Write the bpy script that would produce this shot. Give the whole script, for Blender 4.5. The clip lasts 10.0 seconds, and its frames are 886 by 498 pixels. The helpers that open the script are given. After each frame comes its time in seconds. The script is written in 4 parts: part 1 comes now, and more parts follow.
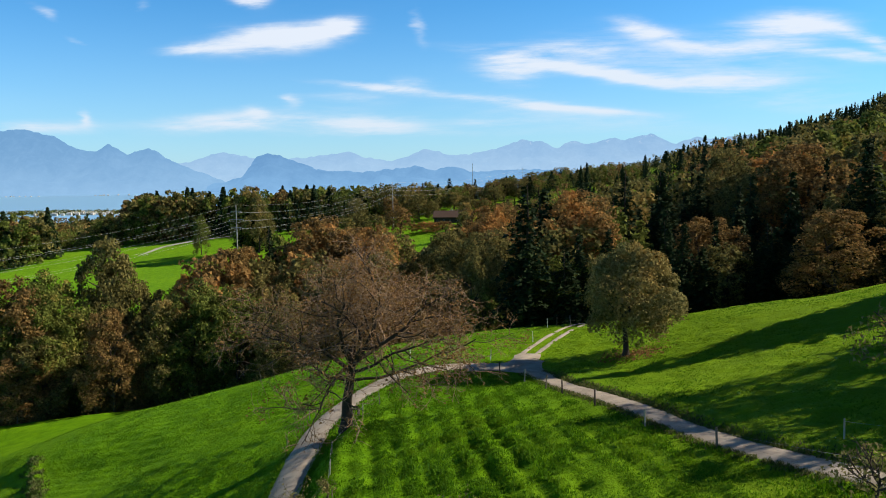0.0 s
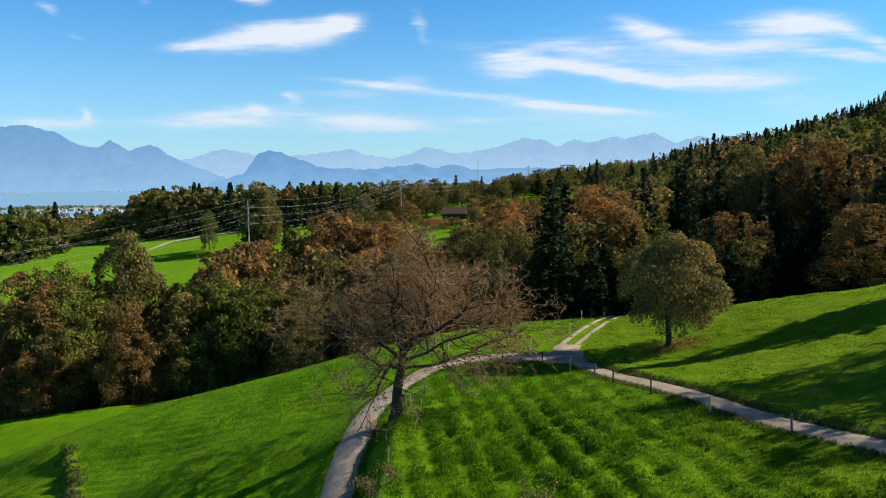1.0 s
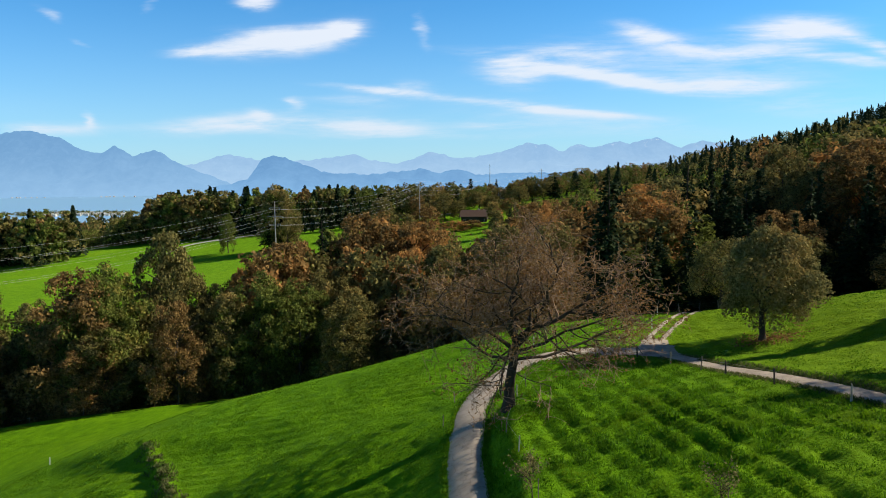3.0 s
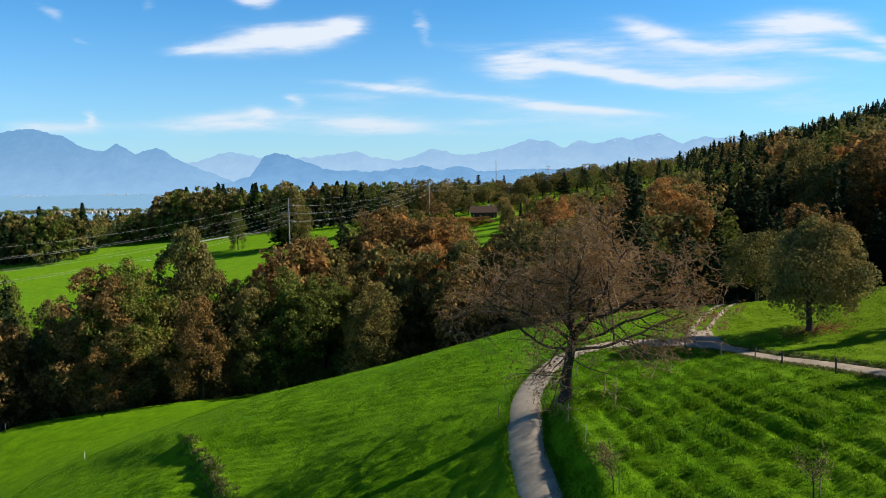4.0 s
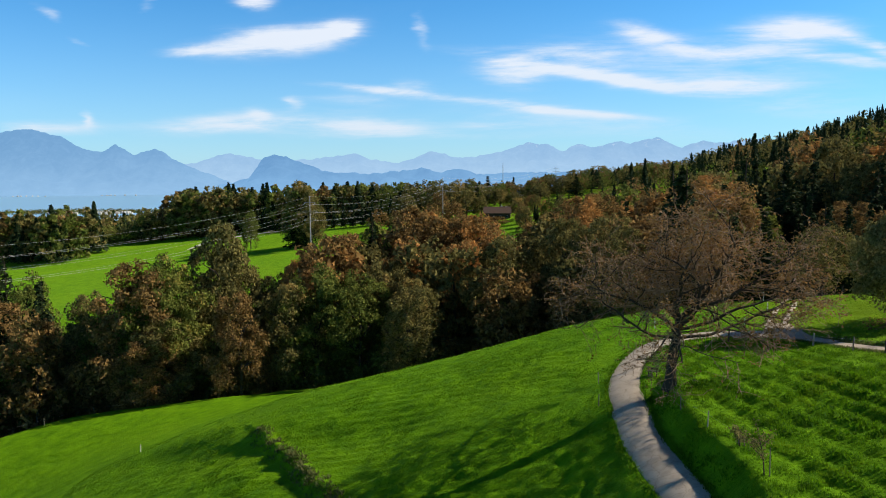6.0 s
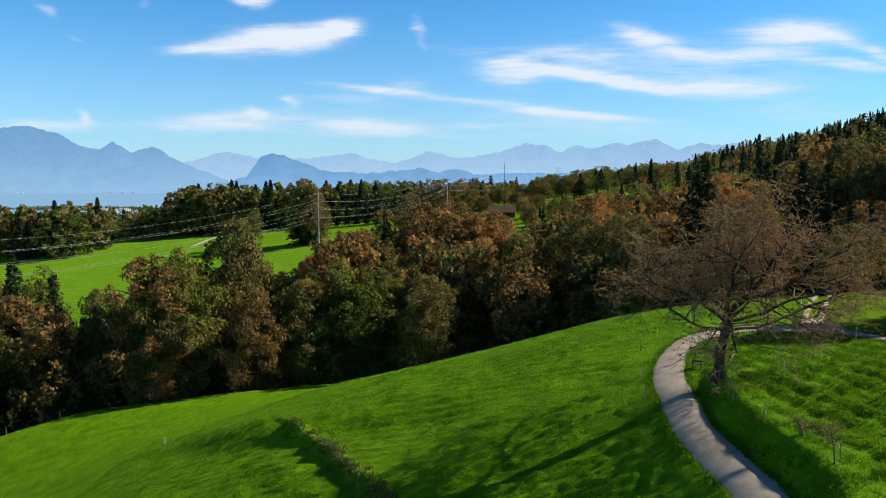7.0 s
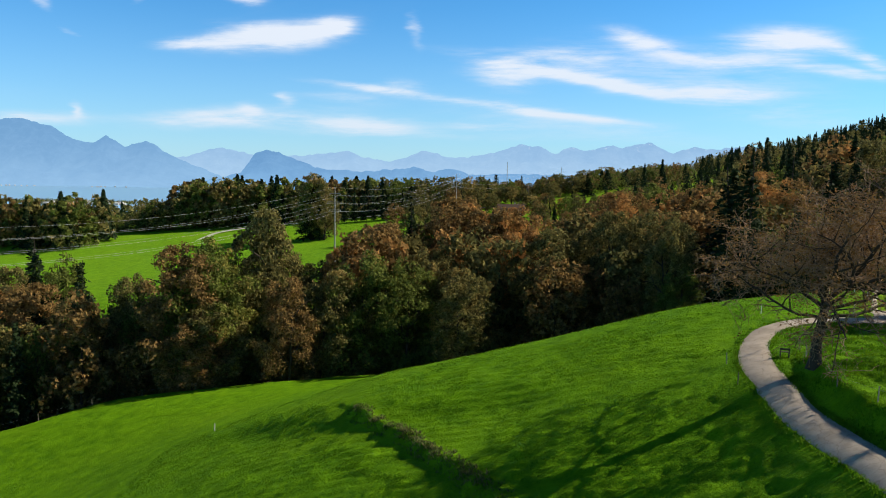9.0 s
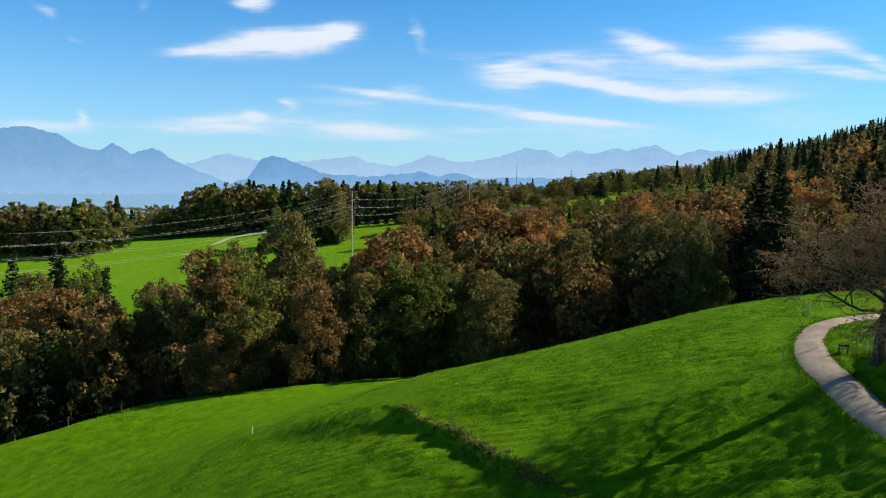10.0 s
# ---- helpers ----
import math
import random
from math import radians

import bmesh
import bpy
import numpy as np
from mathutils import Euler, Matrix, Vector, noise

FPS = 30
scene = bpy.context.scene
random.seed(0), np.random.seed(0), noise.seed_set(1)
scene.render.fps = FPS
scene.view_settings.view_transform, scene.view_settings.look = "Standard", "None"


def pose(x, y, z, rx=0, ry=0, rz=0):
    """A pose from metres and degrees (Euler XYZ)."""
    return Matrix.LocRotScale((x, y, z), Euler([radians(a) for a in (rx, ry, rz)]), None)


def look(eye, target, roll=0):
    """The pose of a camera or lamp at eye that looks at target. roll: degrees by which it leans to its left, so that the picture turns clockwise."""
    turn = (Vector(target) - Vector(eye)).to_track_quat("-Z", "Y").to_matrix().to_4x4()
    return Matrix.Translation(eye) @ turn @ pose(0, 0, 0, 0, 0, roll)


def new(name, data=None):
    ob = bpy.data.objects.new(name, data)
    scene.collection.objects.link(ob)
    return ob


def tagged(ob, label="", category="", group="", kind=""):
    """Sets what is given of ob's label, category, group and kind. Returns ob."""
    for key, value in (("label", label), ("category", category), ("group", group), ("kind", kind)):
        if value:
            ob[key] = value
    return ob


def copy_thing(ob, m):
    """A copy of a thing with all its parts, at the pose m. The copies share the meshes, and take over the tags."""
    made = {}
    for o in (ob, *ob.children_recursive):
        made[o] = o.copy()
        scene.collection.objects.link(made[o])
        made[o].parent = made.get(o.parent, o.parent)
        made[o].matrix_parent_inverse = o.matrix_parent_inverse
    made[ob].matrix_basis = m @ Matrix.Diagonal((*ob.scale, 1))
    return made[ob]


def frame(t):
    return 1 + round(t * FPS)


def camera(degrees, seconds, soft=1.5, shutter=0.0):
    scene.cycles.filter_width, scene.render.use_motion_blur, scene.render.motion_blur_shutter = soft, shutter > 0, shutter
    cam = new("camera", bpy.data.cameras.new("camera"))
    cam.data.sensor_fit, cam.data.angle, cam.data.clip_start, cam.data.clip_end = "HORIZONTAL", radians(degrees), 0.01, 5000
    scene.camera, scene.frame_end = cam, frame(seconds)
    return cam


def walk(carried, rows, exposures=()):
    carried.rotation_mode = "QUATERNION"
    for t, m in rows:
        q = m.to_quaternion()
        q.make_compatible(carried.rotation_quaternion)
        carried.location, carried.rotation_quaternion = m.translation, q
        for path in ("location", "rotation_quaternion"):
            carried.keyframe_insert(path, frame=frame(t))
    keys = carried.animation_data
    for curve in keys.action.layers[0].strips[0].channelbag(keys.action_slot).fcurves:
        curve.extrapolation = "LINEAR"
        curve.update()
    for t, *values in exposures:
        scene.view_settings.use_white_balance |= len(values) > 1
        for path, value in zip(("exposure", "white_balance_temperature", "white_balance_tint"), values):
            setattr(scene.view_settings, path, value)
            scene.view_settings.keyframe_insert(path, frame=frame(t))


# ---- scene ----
cam = camera(59.4, 10.0, soft=1.0)
PATH = [
    (0, (0.452, -0.323, 19.922), (0.446, 1.668, 19.736), -0.9),
    (0.5, (-1.553, -0.233, 19.523), (-1.557, 1.758, 19.329), -0.8),
    (1, (-3.632, -0.042, 19.1), (-3.639, 1.949, 18.909), -0.6),
    (1.5, (-5.889, -0.073, 18.754), (-5.895, 1.918, 18.573), -0.3),
    (2, (-8.024, -0.072, 18.406), (-8.031, 1.921, 18.231), -0.0),
    (2.5, (-10.176, 0.038, 18.214), (-10.184, 2.03, 18.039), -0.4),
    (4, (-16.701, -0.078, 17.674), (-16.718, 1.914, 17.488), -0.9),
    (4.5, (-18.904, -0.175, 17.463), (-18.921, 1.816, 17.277), -1.0),
    (5, (-21.052, -0.141, 17.274), (-21.067, 1.851, 17.093), -0.8),
    (5.5, (-23.165, -0.153, 16.907), (-23.178, 1.839, 16.728), -0.7),
    (7, (-29.434, -0.117, 15.735), (-29.434, 1.875, 15.557), -0.1),
    (7.5, (-31.546, -0.098, 15.277), (-31.543, 1.894, 15.099), 0.1),
    (8, (-33.666, -0.275, 14.85), (-33.655, 1.717, 14.671), 0.3),
    (8.5, (-35.769, -0.283, 14.553), (-35.75, 1.709, 14.372), 0.8),
    (9, (-37.977, -0.213, 14.275), (-37.956, 1.779, 14.097), 0.9),
    (9.5, (-40.141, -0.195, 14.023), (-40.124, 1.798, 13.851), 0.9),
    (10, (-42.248, 0.0, 13.74), (-42.241, 1.992, 13.573), 0.4),
]
walk(cam, [(t, look(eye, target, roll)) for t, eye, target, roll in PATH])

# ---- sun, sky and exposure ----
SUN_TO = Vector((0.99, 0.13, 0.0)).normalized()
SUN_ELEVATION = radians(33)
scene.view_settings.exposure = 0.38


def socket(tree, value, target):
    if isinstance(value, (int, float)):
        target.default_value = value
    elif isinstance(value, (tuple, list)):
        target.default_value = value
    else:
        tree.links.new(value, target)


def calc(tree, op, a, b=0.0, c=None, clamp=False):
    n = tree.nodes.new("ShaderNodeMath")
    n.operation, n.use_clamp = op, clamp
    socket(tree, a, n.inputs[0])
    socket(tree, b, n.inputs[1])
    if c is not None:
        socket(tree, c, n.inputs[2])
    return n.outputs[0]


def noise_tex(tree, vector, scale, detail=4.0, rough=0.55, distort=0.0):
    n = tree.nodes.new("ShaderNodeTexNoise")
    n.inputs["Scale"].default_value = scale
    n.inputs["Detail"].default_value = detail
    n.inputs["Roughness"].default_value = rough
    n.inputs["Distortion"].default_value = distort
    if vector is not None:
        tree.links.new(vector, n.inputs["Vector"])
    return n.outputs["Fac"]


def mix(tree, fac, a, b, blend="MIX"):
    n = tree.nodes.new("ShaderNodeMix")
    n.data_type, n.blend_type = "RGBA", blend
    socket(tree, fac, n.inputs["Factor"])
    socket(tree, a, n.inputs[6])
    socket(tree, b, n.inputs[7])
    return n.outputs[2]


def ramp(tree, fac, lo, hi, smooth=True):
    n = tree.nodes.new("ShaderNodeMapRange")
    n.interpolation_type = "SMOOTHSTEP" if smooth else "LINEAR"
    socket(tree, fac, n.inputs[0])
    n.inputs[1].default_value, n.inputs[2].default_value = lo, hi
    return n.outputs[0]


def make_sky():
    world = bpy.data.worlds.new("autumn_sky")
    scene.world = world
    world.use_nodes = True
    t = world.node_tree
    t.nodes.clear()
    out, bg = t.nodes.new("ShaderNodeOutputWorld"), t.nodes.new("ShaderNodeBackground")
    sky = t.nodes.new("ShaderNodeTexSky")
    sky.sky_type, sky.sun_disc = "NISHITA", False
    sky.sun_elevation = SUN_ELEVATION
    sky.sun_rotation = math.atan2(SUN_TO.x, SUN_TO.y)
    sky.altitude, sky.air_density, sky.dust_density, sky.ozone_density = 700, 1.0, 0.3, 3.0
    # clouds lie on a flat chart ahead: u sideways, v upwards
    co = t.nodes.new("ShaderNodeTexCoord")
    sep = t.nodes.new("ShaderNodeSeparateXYZ")
    t.links.new(co.outputs["Generated"], sep.inputs[0])
    # clear autumn air: pale near the horizon, deep blue overhead
    tint = mix(t, ramp(t, sep.outputs[2], 0.23, 0.48), SKY_TINT, ZENITH_TINT)
    blue = mix(t, 1.0, sky.outputs[0], tint, "MULTIPLY")
    ahead = calc(t, "MAXIMUM", sep.outputs[1], 0.05)
    u, v = calc(t, "DIVIDE", sep.outputs[0], ahead), calc(t, "DIVIDE", sep.outputs[2], ahead)
    v = calc(t, "ADD", v, calc(t, "MULTIPLY", u, 0.0155))
    chart = t.nodes.new("ShaderNodeCombineXYZ")
    t.links.new(calc(t, "MULTIPLY", u, 0.45), chart.inputs[0])
    t.links.new(calc(t, "MULTIPLY", v, 2.0), chart.inputs[1])
    wave = noise_tex(t, chart.outputs[0], 9.0, 5.0, 0.6)
    wave2 = noise_tex(t, chart.outputs[0], 5.0, 6.0, 0.62, 0.6)
    fibre_at = t.nodes.new("ShaderNodeCombineXYZ")
    t.links.new(calc(t, "MULTIPLY", calc(t, "ADD", u, calc(t, "MULTIPLY", v, 1.5)), 0.35), fibre_at.inputs[0])
    t.links.new(calc(t, "MULTIPLY", calc(t, "SUBTRACT", v, calc(t, "MULTIPLY", u, 0.05)), 3.0), fibre_at.inputs[1])
    fibre = noise_tex(t, fibre_at.outputs[0], 14.0, 6.0, 0.65, 0.3)
    uw = calc(t, "ADD", u, calc(t, "MULTIPLY", calc(t, "SUBTRACT", wave, 0.5), 0.09))
    vw = calc(t, "ADD", v, calc(t, "MULTIPLY", calc(t, "SUBTRACT", wave2, 0.5), 0.034))
    total = None
    for cu, cv, wide, high, slope, strength in CLOUDS:
        du, dv = calc(t, "SUBTRACT", uw, cu), calc(t, "SUBTRACT", vw, cv)
        dv = calc(t, "SUBTRACT", dv, calc(t, "MULTIPLY", du, slope))
        a, b = calc(t, "DIVIDE", du, wide), calc(t, "DIVIDE", dv, high)
        q = calc(t, "ADD", calc(t, "MULTIPLY", a, a), calc(t, "MULTIPLY", b, b))
        one = calc(t, "MULTIPLY", calc(t, "POWER", 2.718, calc(t, "MULTIPLY", q, -1.0)), strength)
        total = one if total is None else calc(t, "ADD", total, one)
    # thin cirrus all over the rest of the sky
    thin = calc(t, "MULTIPLY", ramp(t, wave2, 0.5, 0.9), 0.07)
    curl = noise_tex(t, chart.outputs[0], 42.0, 5.0, 0.65, 0.5)
    body = calc(t, "MULTIPLY", total, calc(t, "ADD", ramp(t, fibre, 0.25, 0.72), calc(t, "MULTIPLY", curl, 0.7)))
    cover = calc(t, "MULTIPLY", ramp(t, body, 0.06, 1.25), 0.93)
    cover = calc(t, "ADD", cover, thin, clamp=True)
    up = ramp(t, sep.outputs[2], 0.0, 0.03)
    cover = calc(t, "MULTIPLY", cover, up, clamp=True)
    both = mix(t, cover, blue, CLOUD_WHITE)
    haze = calc(t, "POWER", calc(t, "SUBTRACT", 1.0, ramp(t, sep.outputs[2], -0.02, 0.27, False)), 2.0)
    both = mix(t, calc(t, "MULTIPLY", haze, 0.8), both, HORIZON)
    t.links.new(both, bg.inputs[0])
    bg.inputs[1].default_value = SKY_STRENGTH
    t.links.new(bg.outputs[0], out.inputs[0])


# clouds on a chart with its centre at (784, 312): place across and down, half width, half height, slope, thickness
CLOUD_BANKS = [
    (490, 72, 105, 20, -0.08, 1.5), (600, 48, 45, 13, -0.15, 1.3), (350, 92, 60, 7, -0.05, 0.9), (455, 3, 38, 9, 0.0, 1.2),
    (650, 155, 115, 5, 0.10, 0.9), (960, 188, 160, 6, 0.11, 0.85), (900, 125, 55, 17, 0.05, 1.1), (1050, 130, 190, 8, 0.17, 1.2),
    (1280, 150, 115, 10, 0.03, 1.1), (1395, 55, 85, 21, -0.05, 1.4), (1525, 78, 75, 8, 0.30, 0.9), (1500, 106, 120, 8, 0.08, 0.8),
    (380, 220, 105, 10, -0.02, 0.9), (655, 222, 95, 12, 0.0, 0.9),
]
CLOUD_WISPS = [
    (745, 50, 12, 22, 0.0, 0.6), (980, 95, 110, 13, 0.0, 0.65), (1180, 70, 95, 11, 0.25, 0.55), (1290, 96, 85, 8, 0.0, 0.5),
    (440, 204, 20, 10, 0.0, 0.6), (720, 150, 42, 12, 0.0, 0.65), (620, 176, 105, 10, 0.0, 0.5), (870, 215, 75, 6, 0.0, 0.6),
    (155, 205, 11, 11, 0.0, 0.7), (60, 225, 70, 8, 0.0, 0.6), (512, 182, 14, 8, 0.0, 0.7), (95, 30, 28, 8, 0.5, 0.55),
    (145, 78, 16, 5, 0.3, 0.45), (275, 12, 12, 10, 0.0, 0.55), (760, 235, 300, 9, 0.0, 0.4),
    (1200, 112, 290, 36, 0.08, 0.52), (1020, 205, 240, 18, 0.1, 0.50), (480, 212, 250, 15, 0.0, 0.46), (1420, 185, 160, 14, 0.0, 0.42), (1130, 60, 60, 14, 0.25, 0.45), (80, 222, 110, 10, 0.0, 0.5),
]
CLOUDS = [((x - 784) / 1386, (312 - y) / 1386, w / 1386, 1.35 * h / 1386, -k, 0.92 * thick) for x, y, w, h, k, thick in CLOUD_BANKS + CLOUD_WISPS]
ZENITH_TINT = (0.11, 0.30, 0.46, 1)
SKY_TINT, CLOUD_WHITE, HORIZON, SKY_STRENGTH = (0.56, 1.50, 2.05, 1), (10.6, 11.2, 12.3, 1), (7.4, 9.3, 10.9, 1), 0.0625
make_sky()
sun = new("sun", bpy.data.lights.new("sun", "SUN"))
sun.data.energy, sun.data.angle, sun.data.color = 5.0, radians(0.5), (1.0, 0.89, 0.71)
way = -Vector((SUN_TO.x * math.cos(SUN_ELEVATION), SUN_TO.y * math.cos(SUN_ELEVATION), math.sin(SUN_ELEVATION)))
sun.matrix_world = Matrix.Translation((100, 40, 200)) @ way.to_track_quat("-Z", "Y").to_matrix().to_4x4()


# ---- materials ----
def material(name, rough=0.8, spec=0.3):
    m = bpy.data.materials.new(name)
    m.use_nodes = True
    t = m.node_tree
    b = t.nodes["Principled BSDF"]
    b.inputs["Roughness"].default_value = rough
    b.inputs["Specular IOR Level"].default_value = spec
    return m, t, b


def place_of(t):
    return t.nodes.new("ShaderNodeNewGeometry").outputs["Position"]


def bump(t, b, height, strength, distance):
    n = t.nodes.new("ShaderNodeBump")
    n.inputs["Strength"].default_value, n.inputs["Distance"].default_value = strength, distance
    t.links.new(height, n.inputs["Height"])
    t.links.new(n.outputs[0], b.inputs["Normal"])


def leaf_material(name, dark, light, warm, warm_share, glow=0.35):
    """Foliage: every leaf and every tree varies a little; thin enough for the sun to shine through."""
    m, t, b = material(name, 0.75, 0.06)
    geo = t.nodes.new("ShaderNodeNewGeometry")
    info = t.nodes.new("ShaderNodeObjectInfo")
    col = mix(t, calc(t, "MULTIPLY_ADD", geo.outputs["Random Per Island"], 0.7, 0.15), dark, light)
    patch = noise_tex(t, geo.outputs["Position"], 0.22, 3.0)
    both = calc(t, "ADD", patch, calc(t, "MULTIPLY", calc(t, "SUBTRACT", info.outputs["Random"], 0.5), 0.35))
    col = mix(t, ramp(t, both, 0.72 - 0.5 * warm_share, 0.95 - 0.5 * warm_share), col, warm)
    t.links.new(col, b.inputs["Base Color"])
    thin = t.nodes.new("ShaderNodeBsdfTranslucent")
    t.links.new(col, thin.inputs[0])
    mixed = t.nodes.new("ShaderNodeMixShader")
    mixed.inputs[0].default_value = glow
    t.links.new(b.outputs[0], mixed.inputs[1])
    t.links.new(thin.outputs[0], mixed.inputs[2])
    t.links.new(mixed.outputs[0], t.nodes["Material Output"].inputs[0])
    return m


def bark_material(name, a, b_col):
    m, t, b = material(name, 0.9, 0.2)
    pos = place_of(t)
    f = noise_tex(t, pos, 9.0, 5.0, 0.7)
    t.links.new(mix(t, f, a, b_col), b.inputs["Base Color"])
    bump(t, b, f, 0.6, 0.03)
    return m


def grass_material():
    m, t, b = material("meadow_grass", 0.9, 0.05)
    pos = place_of(t)
    broad = noise_tex(t, pos, 0.035, 4.0, 0.6)
    mid = noise_tex(t, pos, 0.4, 5.0, 0.65)
    fine = noise_tex(t, pos, 4.0, 4.0, 0.75)
    col = mix(t, ramp(t, mid, 0.3, 0.7), (0.045, 0.137, 0.002, 1), (0.120, 0.270, 0.003, 1))
    col = mix(t, calc(t, "MULTIPLY", ramp(t, broad, 0.45, 0.75), 0.5), col, (0.162, 0.284, 0.005, 1))
    way_x = t.nodes.new("ShaderNodeSeparateXYZ")
    t.links.new(pos, way_x.inputs[0])
    dry = ramp(t, calc(t, "ADD", way_x.outputs[0], calc(t, "MULTIPLY", broad, 12.0)), 6, 26)
    col = mix(t, calc(t, "MULTIPLY", dry, 0.5), col, (0.186, 0.241, 0.012, 1))
    # the grass is mixed a little paler beyond the wood
    col = mix(t, calc(t, "MULTIPLY", ramp(t, way_x.outputs[1], 240, 300), 0.15), col, (0.201, 0.324, 0.039, 1))
    col = mix(t, calc(t, "MULTIPLY", ramp(t, fine, 0.45, 0.8), 0.45), col, (0.177, 0.314, 0.005, 1))
    t.links.new(col, b.inputs["Base Color"])
    b.inputs["Sheen Weight"].default_value, b.inputs["Sheen Roughness"].default_value = 0.19, 0.5
    b.inputs["Sheen Tint"].default_value = (0.36, 0.80, 0.02, 1)
    h = calc(t, "ADD", calc(t, "MULTIPLY", fine, 0.5), mid)
    bump(t, b, h, 1.0, 0.4)
    return m


def road_material():
    m, t, b = material("worn_gravel_asphalt", 0.9, 0.2)
    pos = place_of(t)
    big, fine = noise_tex(t, pos, 0.6, 5.0, 0.6), noise_tex(t, pos, 14.0, 3.0, 0.7)
    col = mix(t, ramp(t, big, 0.3, 0.7), (0.361, 0.304, 0.246, 1), (0.519, 0.440, 0.361, 1))
    col = mix(t, calc(t, "MULTIPLY", ramp(t, fine, 0.5, 0.8), 0.4), col, (0.194, 0.176, 0.158, 1))
    # fine cracks and darker patches of repair
    web = t.nodes.new("ShaderNodeTexVoronoi")
    web.feature = "DISTANCE_TO_EDGE"
    web.inputs["Scale"].default_value = 0.7
    shift = t.nodes.new("ShaderNodeVectorMath")
    shift.operation = "MULTIPLY_ADD"
    nz = t.nodes.new("ShaderNodeTexNoise")
    nz.inputs["Scale"].default_value = 1.5
    t.links.new(pos, nz.inputs["Vector"])
    t.links.new(nz.outputs["Color"], shift.inputs[0])
    shift.inputs[1].default_value = (0.9, 0.9, 0.9)
    t.links.new(pos, shift.inputs[2])
    t.links.new(shift.outputs[0], web.inputs["Vector"])
    crack = calc(t, "SUBTRACT", 1.0, ramp(t, web.outputs["Distance"], 0.0, 0.03))
    col = mix(t, calc(t, "MULTIPLY", crack, 0.38), col, (0.114, 0.101, 0.079, 1))
    t.links.new(col, b.inputs["Base Color"])
    bump(t, b, fine, 0.4, 0.02)
    return m


def plain(name, colour, rough=0.8, vary=0.25, scale=3.0):
    m, t, b = material(name, rough)
    f = noise_tex(t, place_of(t), scale, 4.0, 0.6)
    dark = tuple(c * (1 - vary) for c in colour[:3]) + (1,)
    t.links.new(mix(t, f, dark, colour), b.inputs["Base Color"])
    bump(t, b, f, 0.3, 0.02)
    return m


def tuft_material(name, a, b_col, c):
    m, t, b = material(name, 0.7, 0.15)
    geo = t.nodes.new("ShaderNodeNewGeometry")
    col = mix(t, geo.outputs["Random Per Island"], a, b_col)
    col = mix(t, ramp(t, noise_tex(t, geo.outputs["Position"], 0.3, 4.0), 0.45, 0.75), col, c)
    t.links.new(col, b.inputs["Base Color"])
    thin = t.nodes.new("ShaderNodeBsdfTranslucent")
    t.links.new(col, thin.inputs[0])
    both = t.nodes.new("ShaderNodeMixShader")
    both.inputs[0].default_value = 0.5
    t.links.new(b.outputs[0], both.inputs[1])
    t.links.new(thin.outputs[0], both.inputs[2])
    t.links.new(both.outputs[0], t.nodes["Material Output"].inputs[0])
    return m


GRASS, ROAD = grass_material(), road_material()
TUFT = tuft_material("grass_blades", (0.041, 0.126, 0.003, 1), (0.126, 0.279, 0.005, 1), (0.158, 0.279, 0.007, 1))
DRY_GRASS = tuft_material("dry_grass_blades", (0.036, 0.077, 0.009, 1), (0.243, 0.234, 0.090, 1), (0.072, 0.135, 0.018, 1))
BARK = bark_material("dark_bark", (0.022, 0.017, 0.013, 1), (0.085, 0.066, 0.05, 1))
LEAF_GREEN = leaf_material("green_leaves", (0.024, 0.038, 0.008, 1), (0.253, 0.295, 0.062, 1), (0.393, 0.317, 0.079, 1), 0.22, 0.36)
LEAF_OLIVE = leaf_material("olive_leaves", (0.027, 0.030, 0.010, 1), (0.318, 0.277, 0.092, 1), (0.440, 0.308, 0.101, 1), 0.26, 0.36)
LEAF_RUST = leaf_material("rust_leaves", (0.040, 0.030, 0.011, 1), (0.421, 0.264, 0.097, 1), (0.515, 0.264, 0.084, 1), 0.36, 0.36)
LEAF_BROWN = leaf_material("sparse_brown_leaves", (0.12, 0.060, 0.022, 1), (0.38, 0.22, 0.085, 1), (0.42, 0.26, 0.07, 1), 0.4)
NEEDLES = leaf_material("spruce_needles", (0.009, 0.018, 0.008, 1), (0.034, 0.056, 0.020, 1), (0.047, 0.060, 0.025, 1), 0.1, 0.1)
WOOD_GREY = plain("weathered_wood", (0.20, 0.17, 0.14, 1), 0.85, 0.4, 8.0)
PLASTIC = plain("white_plastic", (0.75, 0.75, 0.70, 1), 0.5, 0.1)
METAL = plain("galvanised_steel", (0.30, 0.31, 0.32, 1), 0.5, 0.2)
TILES = plain("brown_roof_tiles", (0.105, 0.066, 0.05, 1), 0.8, 0.45, 1.2)
PLASTER = plain("pale_plaster", (0.62, 0.58, 0.52, 1), 0.85, 0.15)
TIMBER = plain("dark_timber", (0.075, 0.05, 0.035, 1), 0.8, 0.4, 4.0)


